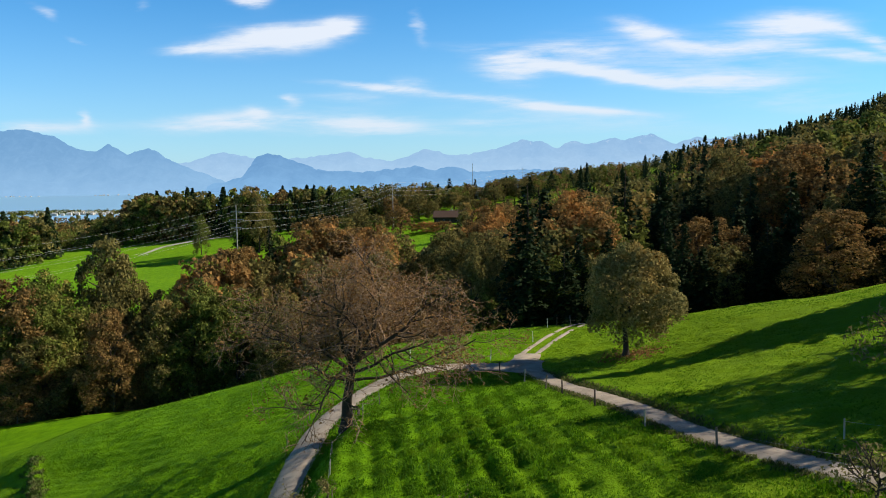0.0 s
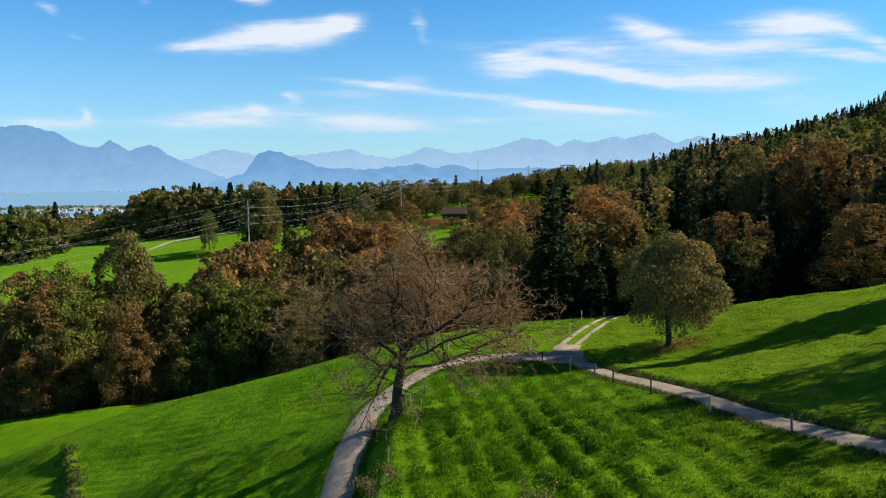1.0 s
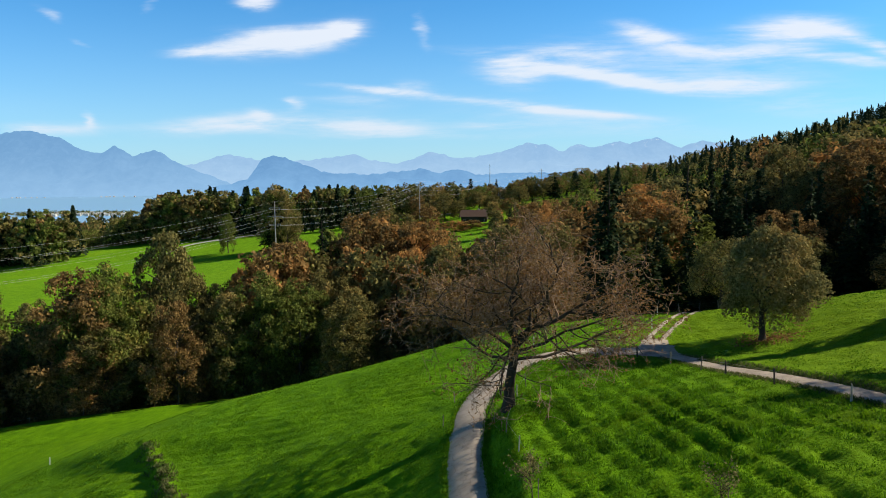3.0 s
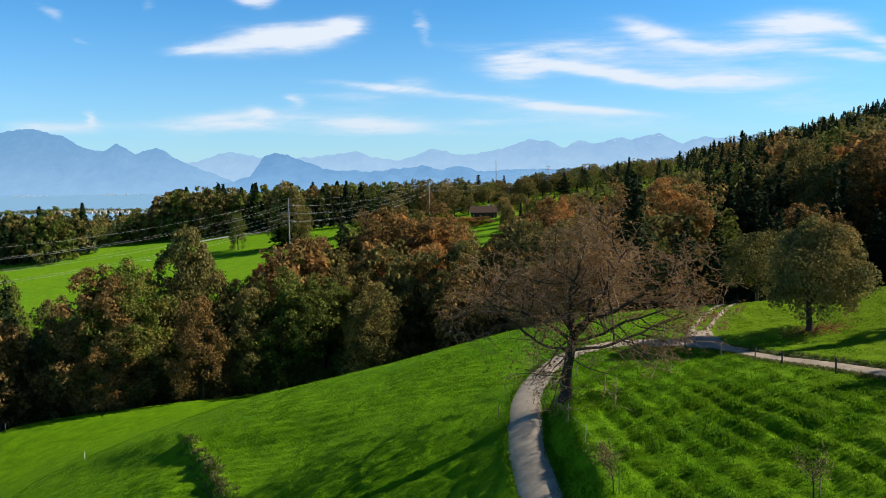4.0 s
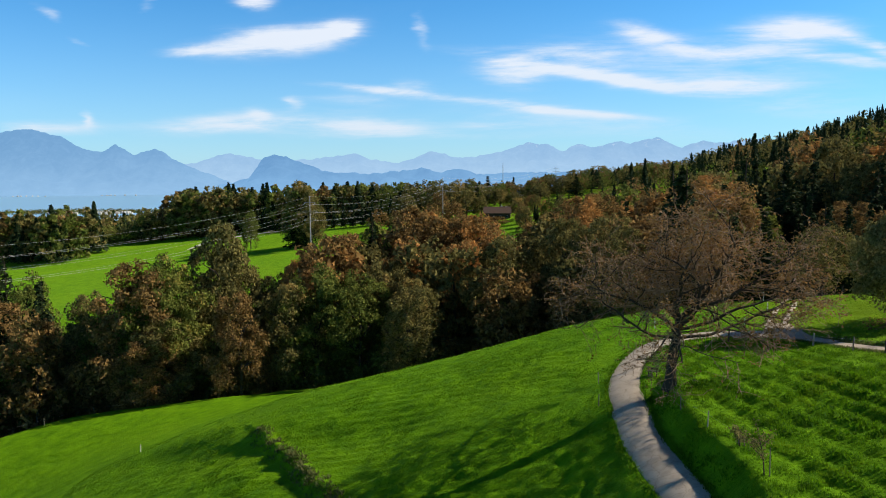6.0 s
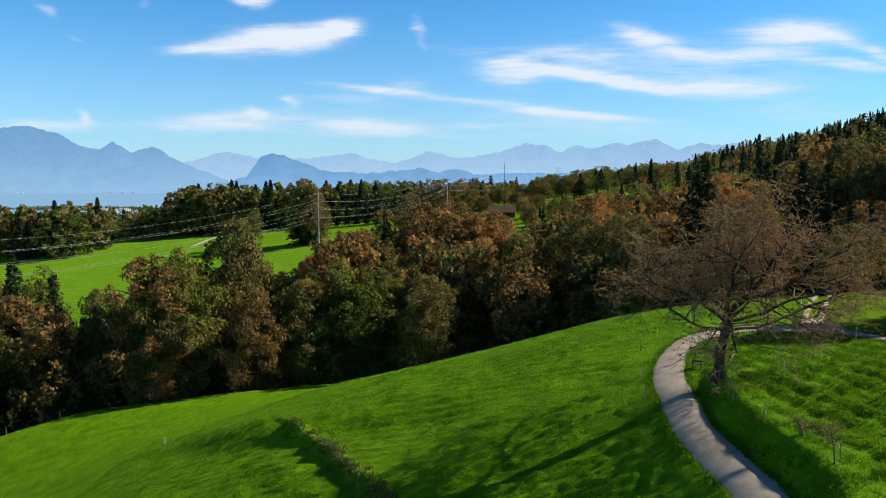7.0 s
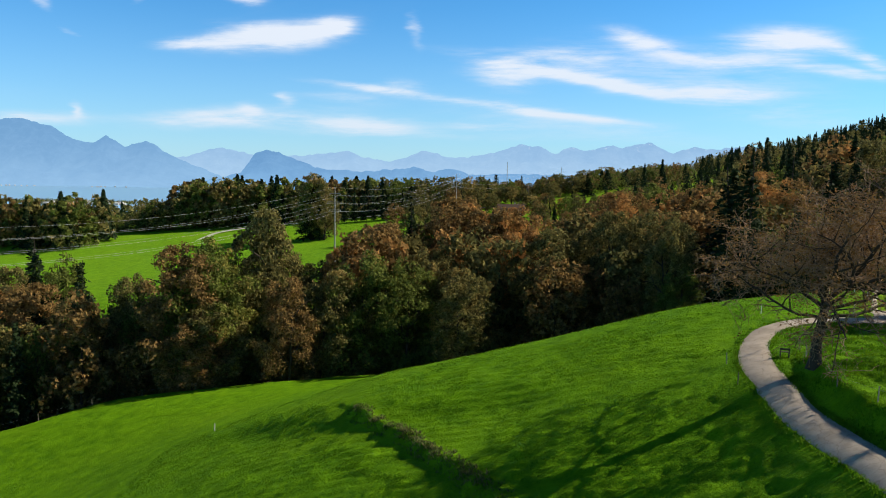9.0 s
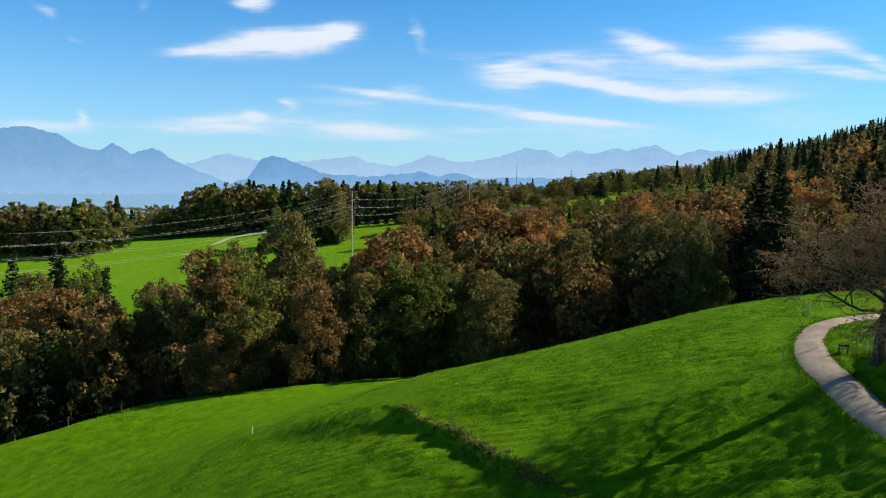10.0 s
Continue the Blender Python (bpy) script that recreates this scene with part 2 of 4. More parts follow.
# ---- land ----
SWELL_X, SWELL_Y, SWELL_WIDE = np.linspace(-135, 85, 8), np.linspace(0, 180, 7), 34.0
PLANE = (1.61, 27.74, -3.88)
SWELLS = [
    (-1.1, -0.8, 1.6, 3.4, -3.4, -5.1, -1.7, -2.7),
    (2.1, 3.3, -2.9, -2.5, 6.4, 9.2, 3.5, -4.0),
    (3.2, 4.4, -2.9, -5.2, -3.0, -11.8, -4.4, 1.1),
    (-1.6, -4.9, 0.2, 7.8, 9.6, 2.3, 5.5, 5.7),
    (-1.2, -6.0, 0.1, -2.0, -3.4, 6.5, -8.8, -11.8),
    (4.5, 5.7, 7.8, 1.5, -15.6, -8.3, -10.7, -3.3),
    (0.6, -1.9, -9.9, -2.0, 4.6, 10.2, 11.2, 11.6),
]
# smaller swells of the meadow: place, radius, height
RISES = [
    (-13, 66, 9, 0.0), (-14, 52, 8, -0.97), (-22, 62, 10, 0.74), (-30, 72, 12, -0.82), (-50, 92, 14, 0.85), (-66, 108, 16, 0.86), (-85, 125, 18, -1.3),
    (-105, 138, 20, 1.2), (-60, 130, 18, -1.85), (-40, 115, 18, -0.13), (-22, 100, 16, -1.06), (-2, 92, 14, 0.61), (16, 88, 13, -0.17), (4, 50, 10, 0.51),
    (-2, 62, 9, 0.12), (24, 66, 12, 0.07), (38, 80, 14, 0.52), (-45, 70, 12, 1.04), (-78, 100, 16, 0.42), (14, 76, 9, -1.59), (-27, 49, 9, -1.5),
]
LANE = [(-46, -60), (-36, -28), (-28, -8), (-22, 10), (-16, 28), (-12.6, 37), (-11.4, 43), (-11.2, 49), (-11.3, 55), (-10.8, 61), (-9.9, 66), (-7.6, 71.6),
        (-4.6, 75), (-0.5, 76.2), (4, 75.8), (8.3, 73.6)]
LANE_RIGHT = [(4, 75.4), (8.0, 73.0), (9.4, 69.2), (10.5, 64), (12.2, 58.4), (14.0, 52), (15.2, 46.5), (16.5, 42.4), (17.8, 39),
              (20, 34), (24, 26), (30, 14)]
TRACK_UP = [(5.0, 75.2), (7.2, 76.2), (8.8, 79.2), (11.0, 83.4), (14.5, 89.3), (18.2, 96), (24, 108)]
BANK_LINE = [(-28, -8), (-22, 10), (-16, 28), (-12.6, 37), (-11.4, 43), (-11.2, 49), (-11.2, 55), (-10.7, 61), (-8.7, 66), (-4.5, 70), (1, 72), (7, 72.5)]
DITCH = [(-46.5, 84.5), (-42.5, 77.5), (-39, 70.5), (-35.6, 63.5), (-32.7, 57), (-30.5, 51.5)]
TERRACE = [(-66, 105), (-58, 98), (-47.5, 87.5), (-41, 85), (-35, 82.5), (-30, 80), (-26, 78), (-21, 75.5)]
LAKE_LEVEL = -52.0
RIM_DROP = 6.5


def smooth(a, b, v):
    u = np.clip((v - a) / (b - a), 0, 1)
    return u * u * (3 - 2 * u)


def glide(line, step=0.8):
    """A smooth line (Catmull-Rom) through the points of line, in even steps."""
    p = np.array([line[0], *line, line[-1]], float)
    out = []
    for a, b, c, d in zip(p, p[1:], p[2:], p[3:]):
        n = max(2, int(np.linalg.norm(c - b) / step))
        for k in range(n):
            s = k / n
            out.append(0.5 * (2 * b + (c - a) * s + (2 * a - 5 * b + 4 * c - d) * s * s + (3 * b - a - 3 * c + d) * s ** 3))
    out.append(p[-1])
    return np.array(out)


def to_line(x, y, line):
    """Distance to a line, side of it (right: plus) and the length along it."""
    best, side, along, run = np.full(x.shape, 1e9), np.zeros(x.shape), np.zeros(x.shape), 0.0
    for (ax, ay), (bx, by) in zip(line, line[1:]):
        dx, dy = bx - ax, by - ay
        size = math.hypot(dx, dy) or 1e-6
        s = np.clip(((x - ax) * dx + (y - ay) * dy) / size ** 2, 0, 1)
        d = np.hypot(x - ax - s * dx, y - ay - s * dy)
        near = d < best
        best = np.where(near, d, best)
        side = np.where(near, ((x - ax) * dy - (y - ay) * dx) / size, side)
        along = np.where(near, run + s * size, along)
        run += size
    return best, side, along


def edge_of(x):
    """How far ahead the wood begins."""
    left = 152 - 0.05 * (x + 80) - 0.25 * np.clip(-88 - x, 0, 50)
    return np.where(x < -20, left, np.maximum(149 - 0.33 * (x + 20), 118))


def rim(x, y):
    """Nought on the meadow, one in the valley where the land has dropped behind its rim."""
    return smooth(-4, 9, y - edge_of(x)) * (1 - smooth(-30, 0, x))


def height(x, y):
    """The height of the bare land."""
    x, y = np.atleast_1d(np.asarray(x, float)), np.atleast_1d(np.asarray(y, float))
    cx, cy = np.clip(x, -170, 120), np.clip(y, -40, 215)
    z = PLANE[0] + PLANE[1] * cx / 100 + PLANE[2] * cy / 100
    for row, sy in zip(SWELLS, SWELL_Y):
        for w, sx in zip(row, SWELL_X):
            z = z + w * np.exp(-((cx - sx) ** 2 + (cy - sy) ** 2) / (2 * SWELL_WIDE ** 2))
    z = z + 0.55 * np.exp(-((x + 6) / 34) ** 2 - ((y - 95) / 13) ** 2)
    for sx, sy, wide, w in RISES:
        z = z + w * np.exp(-((x - sx) ** 2 + (y - sy) ** 2) / (2 * wide ** 2))
    # the lane runs on a shelf: a lip on its lower side, a steep bank above it
    d, side, along = to_line(x, y, BANK_LINE)
    run = (1 - smooth(68, 84, along)) * smooth(4, 20, along)
    z = z + run * np.where(side > 0, 1.45 * smooth(1.5, 3.6, d) * np.exp(-np.maximum(0, d - 3.6) / 5) + 0.9 * np.exp(-(d / 2.6) ** 2), 0.9 * np.exp(-(d / 4.5) ** 2))
    z = z - RIM_DROP * rim(x, y)
    far = -5 + 30 * np.tanh((x + 5) / 240) + 0.05 * (np.clip(y, 250, 410) - 422) + 0.12 * (np.clip(y, 410, 460) - 410)
    far = far - 15 * np.exp(-((y - 185) / 55) ** 2) * (1 - smooth(0, 110, x))
    far = far + 95 * np.exp(-((x - 700) ** 2 + (y - 800) ** 2) / 96800)
    low = smooth(560, 1500, y + 0.3 * np.maximum(0, -x - 250) - 0.55 * np.maximum(0, x - 20))
    far = far * (1 - low) + (LAKE_LEVEL - 12) * low
    # a low wooded spit with a village reaches into the lake
    far = far + 13 * np.exp(-((x + 880) / 330) ** 2 - ((y - 1760) / 130) ** 2)
    s = np.maximum(smooth(118 - 0.55 * np.clip(x, -120, 0), 190 - 0.5 * np.clip(x, -120, 0), y), np.maximum(smooth(110, 220, x), smooth(150, 320, -x)))
    return z * (1 - s) + far * s


def ground_at(x, y):
    return float(height(x, y)[0])


def graded(lo, hi, fine_lo, fine_hi, step, growth=1.12):
    mid = list(np.arange(fine_lo, fine_hi + step / 2, step))
    for sign, end in ((1, hi), (-1, lo)):
        s, side = step, []
        at = fine_hi if sign > 0 else fine_lo
        while sign * (end - at) > 0:
            s = min(s * growth, 140)
            at += sign * s
            side.append(at)
        mid = mid + side if sign > 0 else side[::-1] + mid
    return np.array(mid)


def sheet(name, X, Y, Z, mat):
    """A grid of points as one smooth mesh."""
    n, k = X.shape
    me = bpy.data.meshes.new(name)
    idx = np.arange(n * k).reshape(n, k)
    f = np.stack([idx[:-1, :-1], idx[:-1, 1:], idx[1:, 1:], idx[1:, :-1]], -1).reshape(-1, 4)
    fill(me, np.stack([X, Y, Z], -1).reshape(-1, 3), f)
    me.polygons.foreach_set("use_smooth", np.ones(len(f), bool))
    me.materials.append(mat)
    return me


def fill(me, verts, faces):
    """Verts (n, 3) and faces (m, k) into an empty mesh."""
    verts, faces = np.asarray(verts, np.float32), np.asarray(faces, np.int32)
    me.vertices.add(len(verts))
    me.vertices.foreach_set("co", verts.ravel())
    m, k = faces.shape
    me.loops.add(m * k)
    me.loops.foreach_set("vertex_index", faces.ravel())
    me.polygons.add(m)
    me.polygons.foreach_set("loop_start", np.arange(0, m * k, k, dtype=np.int32))
    me.update(calc_edges=True)
    me.validate()


def hash_noise(x, y, scale, seed):
    """Smooth value noise on the plan."""
    r = np.random.RandomState(seed).rand(256, 256)
    gx, gy = x / scale, y / scale
    ix, iy = np.floor(gx).astype(int), np.floor(gy).astype(int)
    fx, fy = gx - ix, gy - iy
    fx, fy = fx * fx * (3 - 2 * fx), fy * fy * (3 - 2 * fy)
    v = lambda a, b: r[a % 256, b % 256]
    return (v(ix, iy) * (1 - fx) + v(ix + 1, iy) * fx) * (1 - fy) + (v(ix, iy + 1) * (1 - fx) + v(ix + 1, iy + 1) * fx) * fy - 0.5


LANE_S, RIGHT_S, UP_S, DITCH_S = glide(LANE), glide(LANE_RIGHT), glide(TRACK_UP), glide(DITCH)


GRID = []


def make_ground():
    xs = graded(-3600, 3600, -60, 28, 0.29)
    ys = graded(-160, 4900, 34, 92, 0.29)
    X, Y = np.meshgrid(xs, ys)
    Z = height(X.ravel(), Y.ravel()).reshape(X.shape)
    lane, side, _ = to_line(X, Y, LANE_S[::3])
    right, rside, _ = to_line(X, Y, RIGHT_S[::3])
    up, _, _ = to_line(X, Y, UP_S[::3])
    verge = np.minimum(np.minimum(smooth(1.2, 2.4, lane), smooth(1.0, 2.2, right)), smooth(1.0, 2.2, up))
    verge = np.minimum(verge, smooth(2.0, 3.4, np.hypot(X - 7.8, Y - 75.0)))
    near = (1 - smooth(140, 260, np.hypot(X, Y - 60)))
    Z = Z + near * verge * (0.22 * hash_noise(X, Y, 9.0, 3) + 0.10 * hash_noise(X, Y, 1.9, 4) + 0.12 * hash_noise(X, Y, 0.75, 5))
    # mown swathes between the two lanes
    rows = smooth(3.5, 7, lane) * smooth(2.5, 6, right) * (side > 0) * (rside > 0) * smooth(66, 56, Y) * smooth(25, 32, Y)
    bend = X + 0.13 * (Y - 45) + 0.4 * hash_noise(X, Y, 4.0, 8)
    Z = Z + rows * (0.095 * np.sin(bend * 2 * math.pi / 1.8) * (0.9 + 1.5 * hash_noise(X, Y * 0.3, 1.8, 9)) + 0.15 * hash_noise(X, Y, 1.0, 10) + 0.18 * hash_noise(X, Y, 0.65, 14))
    # cattle have trodden the slope above into small steps
    Z = Z + smooth(2, 5, right) * (rside < 0) * smooth(4, 9, X) * smooth(110, 92, Y) * (0.22 * hash_noise(X * 0.45, Y, 0.75, 51) + 0.12 * hash_noise(X, Y, 0.8, 52))
    # the beds of the lanes are level and cut in a little
    Z = Z + np.where(rside < 0, 0.30 * smooth(1.0, 1.5, right) * np.exp(-np.maximum(0, right - 1.5) / 5) * smooth(2, 6, lane) * smooth(1, 5, up), 0)
    for d, wide in ((lane, 1.45), (right, 1.15), (up, 1.1)):
        Z = Z - 0.12 * smooth(wide - 0.25, wide - 0.7, d)
    d, s, _ = to_line(X, Y, DITCH_S[::2])
    d = d + 0.5 * hash_noise(X, Y, 1.6, 21)
    Z = Z + 0.38 * np.exp(-(d / 0.75) ** 2) * (1 + 1.2 * hash_noise(X, Y, 1.8, 22)) - 0.28 * (s > 0) * smooth(0.1, 0.9, d) * np.exp(-np.maximum(0, d - 0.9) / 2.5) * smooth(0, 3, Y - 51)
    # a terrace edge: the slope falls away below it
    d, s, along = to_line(X, Y, glide(TERRACE))
    Z = Z - np.where(s > 0, 0.9 * smooth(0, 7, d) * np.exp(-np.maximum(0, d - 6) / 10), 0) * smooth(0, 10, along) * smooth(58, 44, along)
    # fine swathes left by the mower along the slope
    mown = smooth(2.5, 6, lane) * (side < 0) * smooth(-75, -55, X) * smooth(100, 90, Y)
    arc = Y + 0.55 * X + 0.004 * (X + 20) ** 2 + 0.8 * hash_noise(X, Y, 14.0, 31)
    Z = Z + mown * (0.05 * np.sin(arc * 2 * math.pi / 1.5) * (0.8 + 1.2 * hash_noise(X, Y, 5.0, 33)) + 0.06 * hash_noise(X, Y, 0.7, 34))
    # tussocks on the rank slope below the lane
    rank = smooth(2.2, 5, lane) * (side < 0) * smooth(-52, -40, X) * smooth(72, 58, Y) * smooth(24, 34, Y)
    Z = Z + rank * (0.14 * hash_noise(X, Y, 1.2, 61) + 0.24 * hash_noise(X, Y, 0.7, 62))
    GRID.extend([xs, ys, Z])
    ob = new("ground", sheet("ground", X, Y, Z, GRASS))
    tagged(ob, "rolling green alpine meadow with mown grass", "meadow", kind="structure")


def ribbon(name, line, wide, mat, lift, label, cross=7, rough_edge=0.05, seed=1):
    """A lane laid along a line: level across, with a slight camber and ragged edges."""
    t = np.gradient(line, axis=0)
    t /= np.linalg.norm(t, axis=1)[:, None]
    side = np.stack([t[:, 1], -t[:, 0]], -1)
    rnd = np.random.RandomState(seed)
    u = np.linspace(-1, 1, cross)
    X, Y, Z = [], [], []
    for c in u:
        w = wide / 2 * c + (rough_edge * rnd.randn(len(line)) * (abs(c) > 0.9))
        X.append(line[:, 0] + side[:, 0] * w)
        Y.append(line[:, 1] + side[:, 1] * w)
        own = height(X[-1], Y[-1])
        Z.append(own + lift + 0.03 * (1 - c * c) - 0.05 * (abs(c) > 0.9))
    ob = new(name, sheet(name, np.array(X).T, np.array(Y).T, np.array(Z).T, mat))
    return tagged(ob, label, "lane", kind="structure")


def turf_at(x, y):
    """The height of the turf, bumps and all."""
    xs, ys, Z = GRID
    i, j = np.clip(np.searchsorted(xs, x) - 1, 0, len(xs) - 2), np.clip(np.searchsorted(ys, y) - 1, 0, len(ys) - 2)
    fx, fy = (x - xs[i]) / (xs[i + 1] - xs[i]), (y - ys[j]) / (ys[j + 1] - ys[j])
    return (Z[j, i] * (1 - fx) + Z[j, i + 1] * fx) * (1 - fy) + (Z[j + 1, i] * (1 - fx) + Z[j + 1, i + 1] * fx) * fy


def tufts(name, label, x, y, size, blades, mat, seed, lean=0.5):
    """Tufts of grass: pointed blades that lean outwards."""
    rnd = np.random.RandomState(seed)
    n = len(x)
    z = turf_at(x, y) - 0.02
    V = []
    for _ in range(blades):
        a = rnd.rand(n) * 2 * math.pi
        h = size * (0.6 + 0.8 * rnd.rand(n))
        ox, oy = 0.35 * h * rnd.randn(n), 0.35 * h * rnd.randn(n)
        w = h * 0.22
        tip = np.stack([x + ox + np.cos(a) * h * lean, y + oy + np.sin(a) * h * lean, z + h], -1)
        left = np.stack([x + ox - np.sin(a) * w, y + oy + np.cos(a) * w, z], -1)
        right = np.stack([x + ox + np.sin(a) * w, y + oy - np.cos(a) * w, z], -1)
        V.append(np.stack([left, right, tip], 1))
    V = np.concatenate(V).reshape(-1, 3)
    me = bpy.data.meshes.new(name)
    fill(me, V, np.arange(len(V)).reshape(-1, 3))
    me.materials.append(mat)
    tagged(new(name, me), label, "grass", kind="stuff")


def off_lanes(x, y):
    a, b, c = to_line(x, y, LANE_S[::3])[0], to_line(x, y, RIGHT_S[::3])[0], to_line(x, y, UP_S[::3])[0]
    return (a > 1.45) & (b > 1.05) & (c > 1.15) & (np.hypot(x - 7.8, y - 75.0) > 2.3)


make_ground()
rg = np.random.RandomState(77)
gx_, gy_ = rg.uniform(-75, 48, 170000), 30 + 75 * rg.rand(170000) ** 1.2
keep = off_lanes(gx_, gy_) & (hash_noise(gx_, gy_, 2.5, 41) + 0.2 * rg.randn(170000) > -0.02)
gx_, gy_ = gx_[keep], gy_[keep]
tufts("grass", "short green meadow grass in uneven tufts", gx_, gy_, 0.10 + 0.07 * hash_noise(gx_, gy_, 6.0, 42), 3, TUFT, 78)
# rank grass of the field between the lanes and on the bank
gx_, gy_ = rg.uniform(-11, 24, 90000), rg.uniform(30, 74, 90000)
lane_d, lane_s, lane_l = to_line(gx_, gy_, LANE_S[::3])
right_d, right_s, _ = to_line(gx_, gy_, RIGHT_S[::3])
ridge_w = np.sin((gx_ + 0.13 * (gy_ - 45) + 0.4 * hash_noise(gx_, gy_, 4.0, 8)) * 2 * math.pi / 1.8)
keep = off_lanes(gx_, gy_) & (lane_s > 0) & (right_s > 0) & (hash_noise(gx_, gy_, 1.1, 43) + 0.25 * ridge_w + 0.2 * rg.randn(90000) > 0.02)
tufts("grass", "rank clumpy green grass between the lanes", gx_[keep], gy_[keep], 0.15 + 0.12 * hash_noise(gx_[keep], gy_[keep], 3.0, 44), 3, TUFT, 79)
# ragged grass along the lanes
for k, (run, half) in enumerate(((LANE_S, 1.28), (RIGHT_S, 0.9))):
    way_ = np.sign(rg.rand(9000) - 0.5)
    step_ = np.gradient(run, axis=0)
    step_ /= np.linalg.norm(step_, axis=1)[:, None]
    at_ = rg.randint(2, len(run) - 2, 9000)
    off_ = way_ * (half - 0.08 + 0.28 * np.abs(rg.randn(9000)))
    ex, ey = run[at_, 0] + step_[at_, 1] * off_ + rg.uniform(-0.4, 0.4, 9000) * step_[at_, 0], run[at_, 1] - step_[at_, 0] * off_ + rg.uniform(-0.4, 0.4, 9000) * step_[at_, 1]
    keep = np.hypot(ex - 7.5, ey - 75) > 3.2
    tufts("grass", "ragged grass along the edge of the lane", ex[keep], ey[keep], 0.11 + 0.08 * rg.rand(int(keep.sum())), 3, (TUFT, DRY_GRASS)[k], 90 + k, 0.6)
# dry rough grass along the little ditch
gx_, gy_ = rg.uniform(-48, -29, 26000), rg.uniform(50, 88, 26000)
dd, ds, _ = to_line(gx_, gy_, DITCH_S)
keep = (dd < 0.4 + 1.0 * rg.rand(26000) ** 2) & (hash_noise(gx_, gy_, 1.2, 48) + 0.25 * rg.randn(26000) > -0.08)
tufts("rough_grass", "rough dry grass along a narrow ditch", gx_[keep], gy_[keep], 0.22 + 0.2 * hash_noise(gx_[keep], gy_[keep], 0.8, 49), 4, DRY_GRASS, 80, 0.8)
# trodden tall grass beside the lower path
gx_, gy_ = rg.uniform(-60, -36, 30000), rg.uniform(60, 90, 30000)
dd, ds, _ = to_line(gx_, gy_, glide([(-51.5, 85.5), (-50.0, 79.0), (-46.0, 72.0), (-41.0, 65.0)]))
keep = dd < 1.0 * np.abs(rg.randn(30000))
keep &= hash_noise(gx_, gy_, 1.3, 47) > -0.1
tufts("grass", "taller dark grass beside the lower path", gx_[keep], gy_[keep], 0.13 + 0 * gx_[keep], 3, TUFT, 81)
ribbon("road", LANE_S, 2.6, ROAD, 0.04, "pale worn farm lane winding through the meadow")
ribbon("road", RIGHT_S, 1.8, ROAD, 0.036, "narrow pale farm lane along a fence", seed=2)
ribbon("road", glide([(2.5, 75.4), (5.5, 75.3), (7.2, 75.6), (8.3, 77.2), (9.0, 79.6)]), 2.7, ROAD, 0.085, "gravel apron where the lanes meet", 7, 0.06, 4)
ribbon("road", glide([(9.7, 69.0), (8.9, 72.0), (8.6, 74.5), (9.3, 77.0)]), 2.2, ROAD, 0.075, "gravel apron where the lanes meet", 7, 0.06, 5)
for off in (-0.75, 0.75):
    t_ = np.gradient(UP_S, axis=0)
    t_ /= np.linalg.norm(t_, axis=1)[:, None]
    ribbon("track", UP_S + np.stack([t_[:, 1], -t_[:, 0]], -1) * off, 0.55, ROAD, 0.05, "gravel wheel track over the crest of the meadow", 3, 0.03, 3)

# ---- lake and mountains ----
m_, t_n, b_n = material("lake_water", 0.55, 0.05)
# haze and reflected sky are put into the pale base colour
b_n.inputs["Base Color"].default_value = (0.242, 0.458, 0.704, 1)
bump(t_n, b_n, noise_tex(t_n, place_of(t_n), 0.03, 5.0), 0.15, 2.0)
gx, gy = np.meshgrid(np.linspace(-3600, 3600, 20), np.linspace(1400, 4900, 12))
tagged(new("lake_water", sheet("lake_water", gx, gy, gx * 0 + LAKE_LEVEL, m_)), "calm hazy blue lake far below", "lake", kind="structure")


def mountain_haze_material(name, low, high, glow, snow=0.0):
    """Far ridges: the blue haze of many kilometres of air, painted as a glow."""
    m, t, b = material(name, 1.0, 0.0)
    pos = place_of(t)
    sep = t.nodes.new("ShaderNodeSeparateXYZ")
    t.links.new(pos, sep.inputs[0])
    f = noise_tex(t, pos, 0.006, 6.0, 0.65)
    # paler towards the foot, where the painted haze is thickest
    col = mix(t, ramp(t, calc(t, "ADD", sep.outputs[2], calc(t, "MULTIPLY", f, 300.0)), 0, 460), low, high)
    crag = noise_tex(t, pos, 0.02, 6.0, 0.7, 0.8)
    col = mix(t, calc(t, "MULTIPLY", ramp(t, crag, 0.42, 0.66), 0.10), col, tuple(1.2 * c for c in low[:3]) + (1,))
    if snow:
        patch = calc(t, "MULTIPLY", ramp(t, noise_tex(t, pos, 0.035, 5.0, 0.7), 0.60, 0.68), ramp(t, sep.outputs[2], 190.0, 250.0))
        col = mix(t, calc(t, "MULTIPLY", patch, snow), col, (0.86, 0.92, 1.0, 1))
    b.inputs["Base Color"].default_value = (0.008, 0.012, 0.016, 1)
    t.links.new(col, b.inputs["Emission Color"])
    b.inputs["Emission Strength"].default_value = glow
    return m


